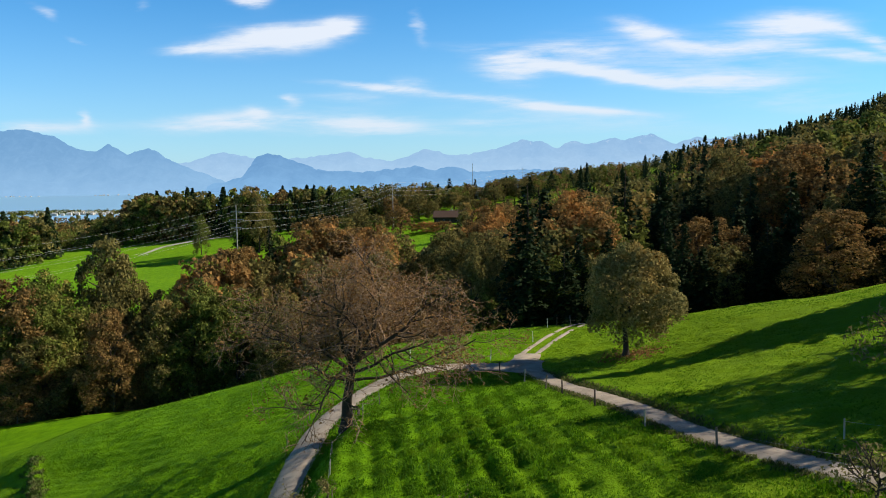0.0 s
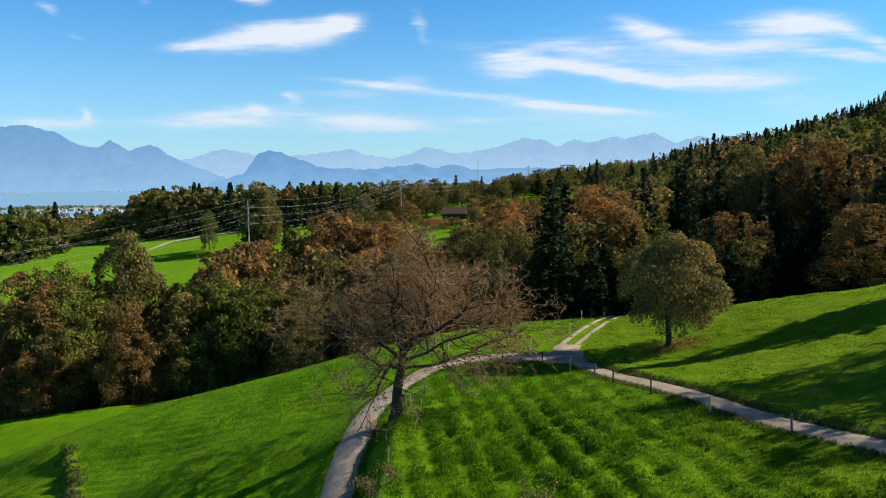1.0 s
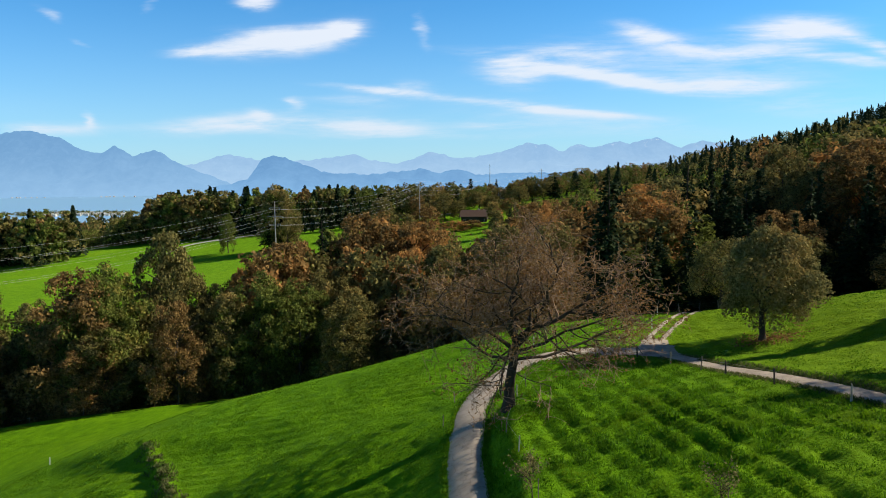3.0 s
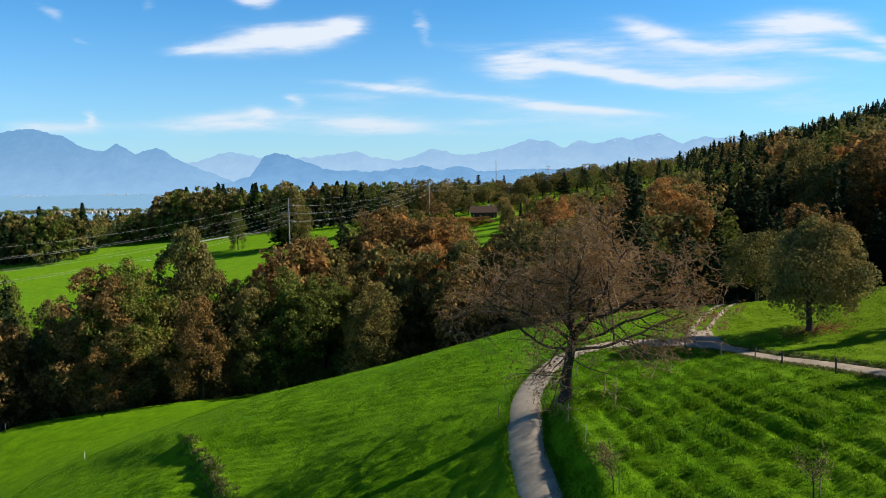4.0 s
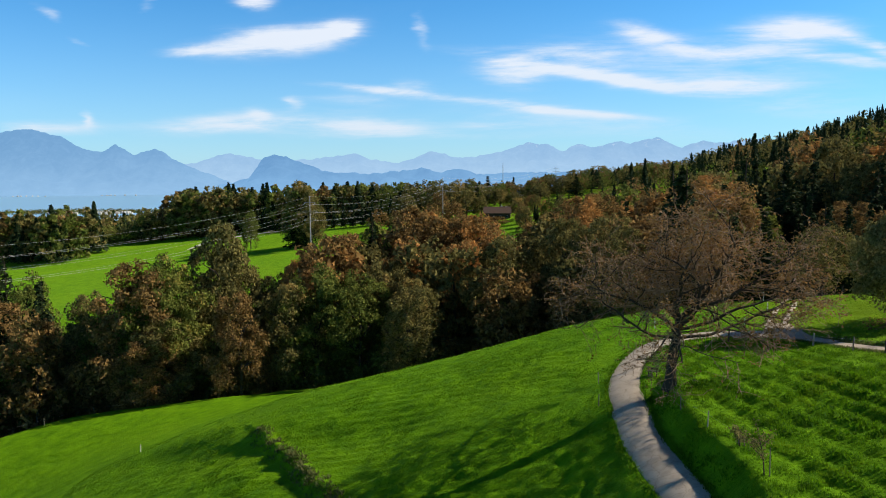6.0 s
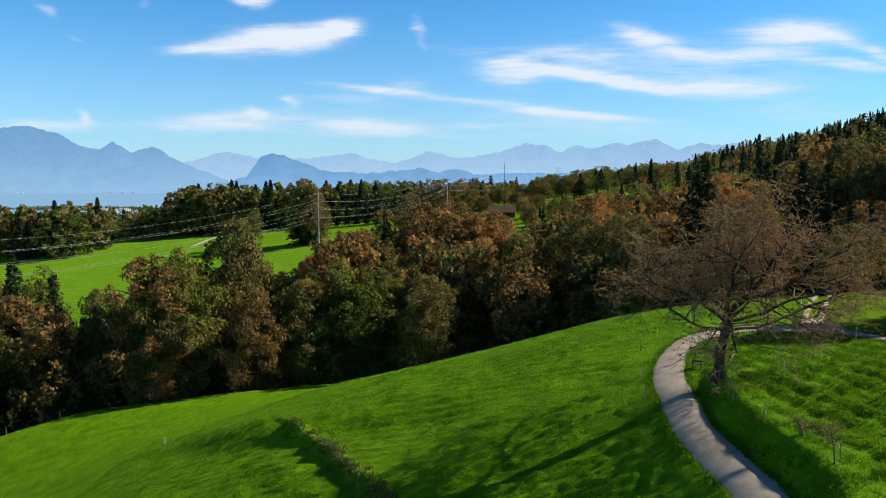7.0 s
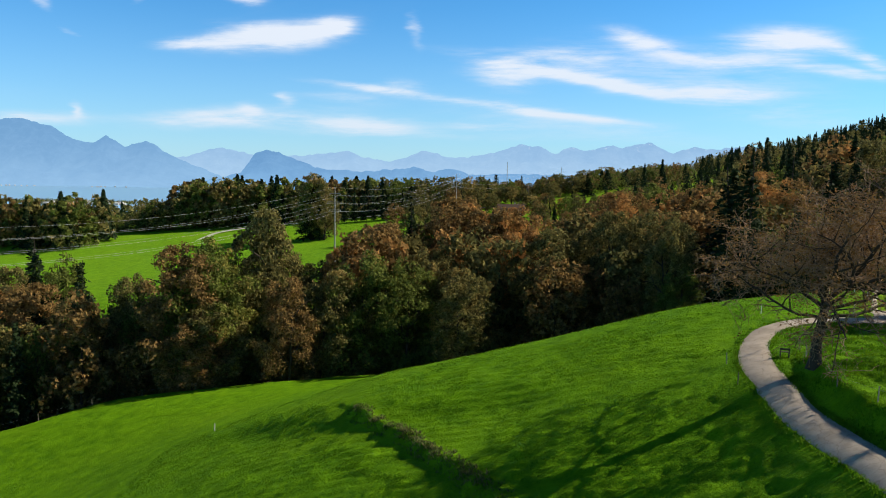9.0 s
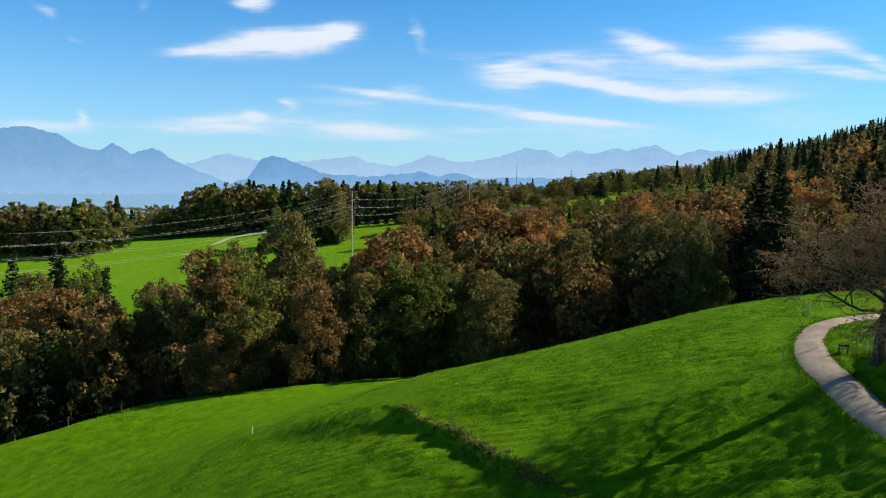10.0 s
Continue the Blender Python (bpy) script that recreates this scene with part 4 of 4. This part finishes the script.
# ---- the old tree by the lane ----
def branch_out(run, count, long, spread, r_tip, rnd, start=0.3, steps=5, wobble=0.16, lift=0.03, up=0.0):
    """Side branches along a run."""
    out = []
    pts = [p for p, _ in run]
    rad = [r for _, r in run]
    for k in range(count):
        s = (start + (1 - start) * (k + rnd.rand()) / count) * (len(run) - 1)
        i = min(int(s), len(run) - 2)
        f = s - i
        p = pts[i] * (1 - f) + pts[i + 1] * f
        r = (rad[i] * (1 - f) + rad[i + 1] * f) * 0.62
        d = pts[i + 1] - pts[i]
        d = d / (np.linalg.norm(d) + 1e-9)
        q = rnd.randn(3)
        q -= d * q.dot(d)
        q /= np.linalg.norm(q) + 1e-9
        way = d * (1 - spread) + q * spread + np.array([0, 0, up])
        out.append(wander(p, way, long * (0.65 + 0.6 * rnd.rand()), max(r, r_tip * 1.3), r_tip, steps, rnd, wobble, lift))
    return out


def old_tree():
    rnd = np.random.RandomState(12)
    x, y = -7.7, 60.2
    ob = thing("cherry_tree", "old almost bare cherry tree with spreading limbs beside the lane", "tree")
    ob.location = (x, y, ground_at(x, y) - 0.3)
    ob.scale = (1.2, 1.2, 1.0)
    trunk = wander((0, 0, 0), (0.06, 0.0, 1), 5.6, 0.38, 0.25, 8, rnd, 0.035)
    trunk[0] = (trunk[0][0], 0.56)
    trunk[1] = (trunk[1][0], 0.42)
    part("trunk", tubes("trunk", [trunk], 12), BARK, ob, "thick dark furrowed trunk")
    top = trunk[-1][0]
    # main limbs: height on the trunk, heading, rise, length, thickness
    spec = [(8, 15, 0.95, 8.8, 0.20), (8, 140, 1.1, 8.4, 0.19), (8, 255, 1.0, 7.8, 0.18), (8, 330, 1.9, 8.6, 0.2), (7, 80, 0.8, 7.8, 0.17), (7, 190, 0.62, 8.8, 0.17),
            (6, 5, 0.26, 8.2, 0.13), (6, 172, 0.24, 7.8, 0.12), (7, 325, 0.75, 7.4, 0.14), (7, 240, 0.8, 6.4, 0.14), (7, 300, 0.7, 7.4, 0.15), (8, 40, 0.6, 8.6, 0.16), (8, 100, 2.2, 8.0, 0.16)]
    twigs, fine, tips = [], [], []
    for at, heading, rise, long, thick in spec:
        a = radians(heading)
        p = trunk[at][0]
        limb = wander(p, (math.cos(a) + 0.12, math.sin(a), rise), long * (1 + 0.12 * math.cos(a)), thick, 0.045, 9, rnd, 0.19 if rise > 0.5 else 0.2, 0.02 if rise > 0.5 else 0.05)
        seconds = branch_out(limb, 8, 3.3, 0.62, 0.02, rnd, 0.28, 6, 0.17, 0.03)
        part("limb", tubes("limb", [limb] + seconds, 7), BARK, ob)
        for s in seconds + [limb]:
            thirds = branch_out(s, 6, 1.9, 0.62, 0.015, rnd, 0.25, 4, 0.27, 0.015)
            twigs += thirds
            for w in thirds:
                ends = branch_out(w, 6, 1.05, 0.62, 0.010, rnd, 0.15, 3, 0.34, -0.01)
                fine += ends
                tips += [e[k][0] for e in ends for k in (1, 2, 2, 3)]
    part("twig_web", tubes("twig_web", twigs, 4), TWIG, ob, "reddish grey web of twigs")["kind"] = "stuff"
    part("twig_fringe", tubes("twig_fringe", fine, 3), TWIG, ob, "fine bare twig ends")["kind"] = "stuff"
    tips = np.array(tips)
    leafy = hash_noise(tips[:, 0] + 3 * tips[:, 2], tips[:, 1], 1.6, 17)
    pick = tips[rnd.rand(len(tips)) < np.where(tips[:, 2] > 6.0, 0.85, 0.3) + 1.4 * leafy]
    part("foliage", leaf_mesh("foliage", pick + 0.1 * rnd.randn(*pick.shape), 0.10, rnd, 0.6, 0.55), LEAF_BROWN, ob, "sparse brown and yellow autumn leaves")


TWIG = bark_material("reddish_twigs", (0.11, 0.068, 0.045, 1), (0.44, 0.30, 0.195, 1))
old_tree()


def orchard_tree(name, label, x, y, tall, wide, low, seed, leaves, leaf, mat, trunk_r=0.28):
    """A single fruit tree with a clear stem."""
    rnd = np.random.RandomState(seed)
    ob = thing(name, label, "tree")
    ob.location = (x, y, ground_at(x, y) - 0.15)
    stem = wander((0, 0, 0), (0.02, 0.02, 1), tall * 0.5, trunk_r, trunk_r * 0.5, 7, rnd, 0.05)
    stem[0] = (stem[0][0], trunk_r * 1.5)
    part("trunk", tubes("trunk", [stem], 9), BARK, ob)
    boughs = branch_out(stem, 12, wide * 0.42, 0.75, 0.03, rnd, 0.5, 6, 0.14, 0.05, 0.25)
    side = [q for b in boughs for q in branch_out(b, 5, wide * 0.16, 0.6, 0.012, rnd, 0.3, 4, 0.18, 0.02)]
    for k, b in enumerate(boughs):
        part("bough", tubes("bough", [b] + side[5 * k:5 * k + 5], 5), BARK, ob)
    c, n = broad_crown(rnd, 1.0, 1.0, low / tall, leaves)
    part("crown", leaf_mesh("crown", c * np.array([wide, wide, tall]) + np.array([0.07 * wide, 0, 0]), leaf, rnd, 0.3, 0.6, n), mat, ob)
    return ob


LEAF_GREY = leaf_material("grey_green_leaves", (0.045, 0.050, 0.014, 1), (0.36, 0.315, 0.12, 1), (0.36, 0.25, 0.08, 1), 0.36, 0.3)
orchard_tree("pear_tree", "round grey green fruit tree on the sunny slope", 17.9, 74.1, 10.7, 8.4, 2.3, 21, 24000, 0.145, LEAF_GREY, 0.32)
orchard_tree("apple_tree", "round green fruit tree beside the rail fence", 21.8, 97.0, 9.0, 8.2, 1.6, 24, 12000, 0.13, LEAF_OLIVE, 0.22)
orchard_tree("apple_tree", "thin leaved apple tree on the slope", 28.5, 45.5, 5.6, 7.5, 1.6, 22, 1100, 0.13, LEAF_GREY, 0.16)
orchard_tree("apple_tree", "low sparse apple tree beside the lane", 18.6, 31.6, 2.6, 4.6, 0.6, 23, 900, 0.10, LEAF_GREY, 0.10)
rl = np.random.RandomState(61)
lx, ly = 18.6 + 1.5 * rl.randn(900), 74.2 + 1.2 * rl.randn(900)
litter = np.stack([lx, ly, turf_at(lx, ly) + 0.10], -1)
me_ = leaf_mesh("fallen_leaves", litter, 0.11, rl, 0.0, 0.6, np.tile([0.0, 0.0, 1.0], (900, 1)))
me_.materials.append(LEAF_BROWN)
tagged(new("fallen_leaves", me_), "brown fallen leaves under the fruit tree", "leaves", kind="stuff")
# tall trees up the slope that throw their shade across the meadow
for kind, rows in {"spruce": [(55.2, 70.3, 20.6, 14.0), (66.6, 74.8, 17.2, 10.0)], "olive": [(51.8, 53.7, 17.2, 14.0), (48.5, 43.4, 14.2, 13.0), (60.5, 47.1, 15.5, 13.0)]}.items():
    for x, y, tall, wide in rows:
        plant(kind + "0", x, y, tall, wide)


def sapling(x, y, tall, seed):
    rnd = np.random.RandomState(seed)
    ob = thing("sapling", "young fruit tree with tan autumn leaves tied to a stake", "sapling", "young fruit trees")
    ob.location = (x, y, ground_at(x, y) - 0.05)
    stem = wander((0, 0, 0), (0, 0, 1), tall * 0.7, 0.045, 0.02, 5, rnd, 0.04)
    arms = branch_out(stem, 12, tall * 0.42, 0.65, 0.008, rnd, 0.45, 4, 0.12, 0.02, 0.1)
    part("trunk", tubes("trunk", [stem], 6), BARK, ob)
    for arm in arms:
        part("branch", tubes("branch", [arm], 5), BARK, ob)
    c = np.concatenate([np.array([p for p, _ in a[1:]]) for a in arms for _ in range(9)])
    part("foliage", leaf_mesh("foliage", c + 0.14 * rnd.randn(*c.shape), 0.07, rnd, 0.4, 0.55), LEAF_GREY, ob)
    part("stake", tubes("stake", [[((0.3, 0, 0), 0.03), ((0.3, 0, tall * 0.55), 0.03)]], 6), WOOD_GREY, ob)


for k, (x, y, tall) in enumerate([(-7.8, 41.6, 3.0), (0.8, 36.5, 2.6), (-7.2, 46.8, 1.3)]):
    sapling(x, y, tall, 30 + k)

# ---- fences and marker posts ----
def box_bm(sx, sy, sz, bevel=0.0):
    bm = bmesh.new()
    bmesh.ops.create_cube(bm, size=1.0, matrix=Matrix.Diagonal((sx, sy, sz, 1)))
    if bevel:
        bmesh.ops.bevel(bm, geom=bm.edges[:], offset=bevel, segments=1, affect="EDGES")
    return bm


def post_mesh(name, r, tall):
    """A round post with a slanted, chamfered head and a slight lean of its own."""
    bm = bmesh.new()
    bmesh.ops.create_cone(bm, cap_ends=True, segments=8, radius1=r * 1.08, radius2=r * 0.92, depth=tall + 0.3, matrix=Matrix.Translation((0, 0, tall / 2 - 0.15)))
    head = [f for f in bm.faces if f.normal.z > 0.9]
    res = bmesh.ops.inset_region(bm, faces=head, thickness=r * 0.3, depth=r * 0.3)
    for v in bm.verts:
        if v.co.z > tall * 0.9:
            v.co.z += v.co.x * 0.3
    me = bpy.data.meshes.new(name)
    bm.to_mesh(me)
    bm.free()
    return me


def wire_mesh(name, points, r=0.006, sag=0.04, steps=5):
    run = []
    for a, b in zip(points, points[1:]):
        a, b = np.array(a), np.array(b)
        for k in range(steps):
            s = k / steps
            run.append((a * (1 - s) + b * s - np.array([0, 0, sag * 4 * s * (1 - s)]), r))
    run.append((np.array(points[-1]), r))
    return tubes(name, [run], 3)


def fence(label, posts, tall, r, mats, wires=(), seed=1, wire_mat=None):
    rnd = np.random.RandomState(seed)
    ob = thing("fence", label, "fence")
    me = post_mesh("post", r, tall)
    tops = []
    for k, (x, y) in enumerate(posts):
        z = ground_at(x, y)
        m = mats[k % len(mats)]
        own = me if len(mats) == 1 else me.copy()
        if not own.materials:
            own.materials.append(m)
        p = new("post", own)
        p.parent = ob
        p.matrix_basis = Matrix.Translation((x, y, z)) @ Euler((0.05 * rnd.randn(), 0.05 * rnd.randn(), rnd.rand() * 6)).to_matrix().to_4x4()
        tops.append((x, y, z))
    for h in wires:
        part("wire", wire_mesh("wire", [(x, y, z + h) for x, y, z in tops]), wire_mat or METAL, ob)
    return ob


PALE_WOOD = plain("pale_split_wood", (0.42, 0.37, 0.30, 1), 0.8, 0.3, 9.0)
DARK_WOOD = plain("dark_old_wood", (0.07, 0.055, 0.045, 1), 0.85, 0.4, 9.0)
fence("row of weathered posts with wire along the lane", [(1.7, 73.3), (5.5, 72.6), (7.4, 68.3), (8.8, 64.2), (9.7, 61.0), (11.3, 55.6), (13.1, 48.3), (15.5, 42.0), (19.5, 34.2), (23.5, 24.5)],
      1.15, 0.065, [DARK_WOOD, DARK_WOOD, PALE_WOOD, WOOD_GREY], (0.95, 0.6), 2)
fence("thin white plastic marker posts on the meadow edge", [(4.9, 77.9), (-3.4, 80.6), (10.0, 84.5), (12.6, 92.0)], 1.15, 0.045, [PLASTIC], (), 3)
fence("short posts with a slack wire along the bank", [(-7.2, 47.0), (-7.7, 51.2), (-8.2, 55.6), (-6.7, 63.6), (-5.6, 67.2)], 1.05, 0.04, [WOOD_GREY, PALE_WOOD], (0.85,), 4)
fence("thin stakes on the meadow below the lane", [(-12.9, 62.2), (-11.9, 67.4)], 0.95, 0.035, [WOOD_GREY, PALE_WOOD], (), 5)
fence("rail fence with a gate where the track leaves the meadow", [(13.8, 92.5), (15.6, 93.2), (18.2, 93.8), (20.6, 94.0), (23.0, 94.0)], 1.2, 0.06, [DARK_WOOD, WOOD_GREY], (1.0, 0.55), 6, WOOD_GREY)
fence("single post in the grass of the slope", [(21.2, 39.3), (24.6, 34.0)], 1.3, 0.045, [PALE_WOOD], (1.1,), 7)
fence("thin white stake in the lower meadow", [(-68.0, 104.6)], 0.9, 0.06, [PLASTIC], (), 8)
fence("thin fence posts along the edge of the wood", [(-121.0, 141.0), (-112.0, 143.0), (-103.0, 145.5), (-94.0, 147.0), (-84.0, 148.0)], 1.2, 0.06, [WOOD_GREY], (1.0,), 9)


def bench(x, y, turn):
    ob = thing("bench", "small dark wooden bench beside the lane", "bench")
    ob.matrix_basis = pose(x, y, ground_at(x, y), 0, 0, turn)
    for z, dy, tall in ((0.45, 0.0, 0.05), (0.72, 0.22, 0.16)):
        p = part("seat" if z < 0.5 else "backrest", box_bm(0.85, 0.34 if z < 0.5 else 0.04, tall, 0.01), DARK_WOOD, ob)
        p.location = (0, dy, z)
    for dx in (-0.34, 0.34):
        p = part("leg", box_bm(0.08, 0.32, 0.50, 0.01), DARK_WOOD, ob)
        p.location = (dx, 0, 0.20)
        p = part("upright", box_bm(0.06, 0.05, 0.85, 0.01), DARK_WOOD, ob)
        p.location = (dx, 0.20, 0.40)


bench(-7.6, 65.6, 160)


# ---- power line ----
def wood_pole(x, y, top, arms, label, name="power_pole", r=0.22):
    """A mast with crossarms and insulators; gives the wire ends."""
    ob = thing(name, label, "power pole")
    z = ground_at(x, y) - 0.5
    part("mast", tubes("mast", [[((x, y, z), r * 1.3), ((x, y, (z + top) / 2), r), ((x, y, top), r * 0.65)]], 8), POLE_GREY, ob)
    ends = []
    for dz, half in arms:
        p = part("crossarm", box_bm(half * 2, 0.14, 0.16, 0.02), METAL, ob)
        p.location = (x, y, top - dz)
        for s in (-1, 1):
            q = part("insulator", tubes("insulator", [[((0, 0, 0), 0.07), ((0, 0, -0.25), 0.1), ((0, 0, -0.5), 0.05)]], 6), PLASTIC, ob)
            q.location = (x + s * (half - 0.1), y, top - dz - 0.08)
            ends.append((x + s * (half - 0.1), y, top - dz - 0.55))
    ends.append((x, y, top))
    return ends


POLE_GREY = plain("concrete_mast", (0.42, 0.40, 0.37, 1), 0.8, 0.2)
ARMS = [(2.2, 1.9), (5.2, 2.6), (8.0, 2.0)]
E1 = wood_pole(-150.0, 150.0, 3.0, ARMS, "tall grey mast carrying the power line")
E2 = wood_pole(-73.5, 274.9, 11.0, ARMS, "slim grey mast rising above the wood")
E3 = wood_pole(-27.0, 411.7, 17.3, [(1.6, 2.0), (4.0, 3.2), (6.6, 2.4)], "steel mast with crossarms beside the far field", r=0.18)
E4 = wood_pole(65.0, 640.0, 26.0, [(1.6, 2.0), (4.0, 3.2), (6.6, 2.4)], "distant steel mast on the rise", r=0.25)
line = thing("power_line", "thin bright power cables slung between the masts", "power line")
CABLE = plain("bright_cable", (0.55, 0.55, 0.55, 1), 0.35, 0.05)
for a, b, sag, r in ((E1, E2, 4.0, 0.021), (E2, E3, 3.5, 0.022), (E3, E4, 4.0, 0.022)):
    for p, q in zip(a, b):
        part("cable", wire_mesh("cable", [p, q], r, sag, 24), CABLE, line)
mast = thing("radio_mast", "thin distant radio mast among the trees", "mast")
mx, my = 26.0, 700.0
part("pole", tubes("pole", [[((mx, my, ground_at(mx, my)), 0.5), ((mx, my, 31.0), 0.2)]], 6), METAL, mast)


# ---- far villages ----
def village(label, spots, seed, wide):
    """White houses too far off to count: small gabled blocks in one mesh."""
    rnd = np.random.RandomState(seed)
    bm = bmesh.new()
    for x, y in spots:
        z = max(ground_at(x, y), LAKE_LEVEL)
        w, d, h = wide * (0.8 + 0.6 * rnd.rand()), wide * 0.8, wide * (0.5 + 0.3 * rnd.rand())
        v = [bm.verts.new((x + a * w / 2, y + b * d / 2, z + c)) for a, b, c in ((-1, -1, 0), (1, -1, 0), (1, 1, 0), (-1, 1, 0), (-1, -1, h), (1, -1, h), (1, 1, h), (-1, 1, h), (-1, 0, h * 1.5), (1, 0, h * 1.5))]
        for f in ((0, 1, 5, 4), (1, 2, 6, 9, 5), (2, 3, 7, 6), (3, 0, 4, 8, 7), (4, 5, 9, 8), (6, 7, 8, 9)):
            bm.faces.new([v[k] for k in f])
    me = bpy.data.meshes.new("village")
    bm.to_mesh(me)
    bm.free()
    me.materials.append(PLASTER)
    tagged(new("village", me), label, "village", kind="stuff")


rv = random.Random(8)
village("distant white houses of a lakeside village", [(rv.uniform(-0.53, -0.42) * y, y) for y in (rv.uniform(1670, 1800) for _ in range(55))], 3, 6)
village("distant white houses on the far shore of the lake", [(rv.gauss(rv.choice((-0.55, -0.53, -0.435)), 0.012) * 4040, rv.uniform(4000, 4040)) for _ in range(14)], 4, 6)


# ---- far field ----
def gabled(name, label, x, y, long, deep, eaves, ridge_h, turn, wall_mat, roof_mat, openings=True):
    """A house with a gabled roof: walls, two roof slopes with eaves, windows, a door."""
    ob = thing(name, label, "house")
    ob.matrix_basis = pose(x, y, ground_at(x, y) - 0.3, 0, 0, turn)
    bm = bmesh.new()
    h, d, l = eaves + 0.3, deep / 2, long / 2
    lo = [bm.verts.new(v) for v in ((-l, -d, 0), (l, -d, 0), (l, d, 0), (-l, d, 0))]
    hi = [bm.verts.new(v) for v in ((-l, -d, h), (l, -d, h), (l, d, h), (-l, d, h))]
    ends = [bm.verts.new((-l, 0, h + ridge_h - 0.15)), bm.verts.new((l, 0, h + ridge_h - 0.15))]
    for f in ((lo[0], lo[1], hi[1], hi[0]), (lo[2], lo[3], hi[3], hi[2]), (lo[1], lo[2], hi[2], ends[1], hi[1]), (lo[3], lo[0], hi[0], ends[0], hi[3])):
        bm.faces.new(f)
    part("wall", bm, wall_mat, ob)
    pitch = math.atan2(ridge_h, d)
    slope = math.hypot(ridge_h, d) + 0.8
    for s in (-1, 1):
        p = part("roof", box_bm(long + 1.4, slope, 0.22, 0.03), roof_mat, ob)
        p.matrix_basis = Matrix.Translation((0, s * (d / 2 + 0.32), h + ridge_h / 2 - 0.12)) @ Matrix.Rotation(-s * pitch, 4, "X")
    if openings:
        for k in range(4):
            for z in (0.9, 3.6):
                if z + 1.6 > eaves:
                    continue
                w = part("window", box_bm(1.0, 0.1, 1.1, 0.01), PLASTER, ob)
                g = part("pane", box_bm(0.8, 0.06, 0.9, 0.01), DARK_GLASS, w)
                g.location = (0, -0.04, 0)
                w.location = (-l + long * (k + 0.5) / 4, -d - 0.02, z + 0.6)
        p = part("door", box_bm(2.2, 0.1, 2.4, 0.02), DARK_WOOD, ob)
        p.location = (l * 0.5 + 0.2, -d - 0.03, 1.2)
        p = part("chimney", box_bm(0.7, 0.7, 1.6, 0.03), PLASTER, ob)
        p.location = (l * 0.3, 0.6, h + ridge_h + 0.2)
    return ob


DARK_GLASS = plain("dark_window_glass", (0.03, 0.035, 0.04, 1), 0.1, 0.2)
gabled("farmhouse", "brown roofed timber farmhouse above the orchard", 2.0, 411.0, 13.5, 10.0, 3.3, 2.9, -6, TIMBER, TILES)
gabled("house", "small white gabled house on the rise", 24.0, 524.0, 7.5, 6.5, 3.4, 3.0, 60, PLASTER, TILES)


def far_lane(line, wide, label):
    s = glide(line, 4.0)
    ribbon("road", s, wide, PALE_ROAD, 0.12, label, 3, 0.1, 7)


PALE_ROAD = plain("pale_concrete_lane", (0.50, 0.49, 0.45, 1), 0.9, 0.2, 0.5)
far_lane([(-176, 405), (-168, 432), (-160, 452), (-125, 463), (-90, 463), (-60, 459), (-20, 450), (14, 446)], 3.4, "pale concrete lane across the far field")
# single trees of the far field
def single(kind, x, y, tall, wide):
    plant(kind, x, y, tall, wide, x)


single("green0", -129.0, 410.0, 13.5, 9.0)
single("olive0", -100.5, 400.0, 27.0, 17.0)
single("olive1", -94.0, 392.0, 22.0, 13.0)
single("spruce0", -101.5, 398.0, 25.0, 17.0)
single("green0", -98.5, 402.0, 22.0, 15.0)
single("olive1", -47.0, 415.0, 12.6, 14.5)
single("rust0", -28.0, 418.0, 11.0, 10.0)
single("green1", -60.0, 345.0, 4.5, 7.0)
single("rust1", 22.0, 425.0, 8.0, 9.0)
# shrubs at the near rim of the far field
for k, (x, y, tall, wide) in enumerate(((-21.5, 380, 9.1, 12.6), (-33.1, 368, 7.2, 11.7), (-8.6, 382, 4.0, 12.7), (-46.9, 366, 8.3, 11.6), (-57.2, 362, 10.0, 10.4), (-40.9, 378, 8.8, 9.8), (-0.6, 385, 4.0, 11.1))):
    single(("rust2", "olive2", "rust3", "olive3")[k % 4], x, y, tall, wide)
single("spruce1", -97.5, 400.5, 27.0, 15.0)
single("bush1", -100.5, 397.5, 22.0, 16.0)
single("bush0", 21.5, 500.0, 9.0, 9.0)
for k in range(9):
    single("spruce%d" % (2 + k % 2), -96.0 + 5.6 * k, 452.0 - 1.2 * k, 8.5 + 2.5 * ((k * 7) % 3) / 2, 4.4)
for x, y, tall, wide in ((-17.6, 470, 13, 10), (-10, 480, 15, 10), (4, 545, 17, 13), (10, 505, 11, 12), (-15, 452, 9, 9), (-6, 445, 7, 8), (19, 535, 10, 11), (31, 508, 10, 11),
                         (38.4, 490, 12, 12), (45, 470, 11, 12), (50, 450, 13, 12), (3.6, 462, 9, 10), (-22, 440, 13, 13), (-13.7, 431, 12, 11), (-6, 428, 9, 9), (9, 426, 4.5, 7), (16, 440, 6, 10), (6, 450, 10, 11), (-30, 450, 13, 14),
                         (58, 500, 13, 13), (70, 520, 12, 14), (85, 560, 13, 15), (30, 455, 9, 11), (14, 448, 7, 9), (22, 545, 14, 9)):
    single("spruce2" if (x, y) in ((4, 545), (22, 545), (50, 450)) else "olive%d" % (2 + int(x + y) % 2), x, y, tall, wide)
for kind, first in KINDS.items():
    set_trees(kind, first)
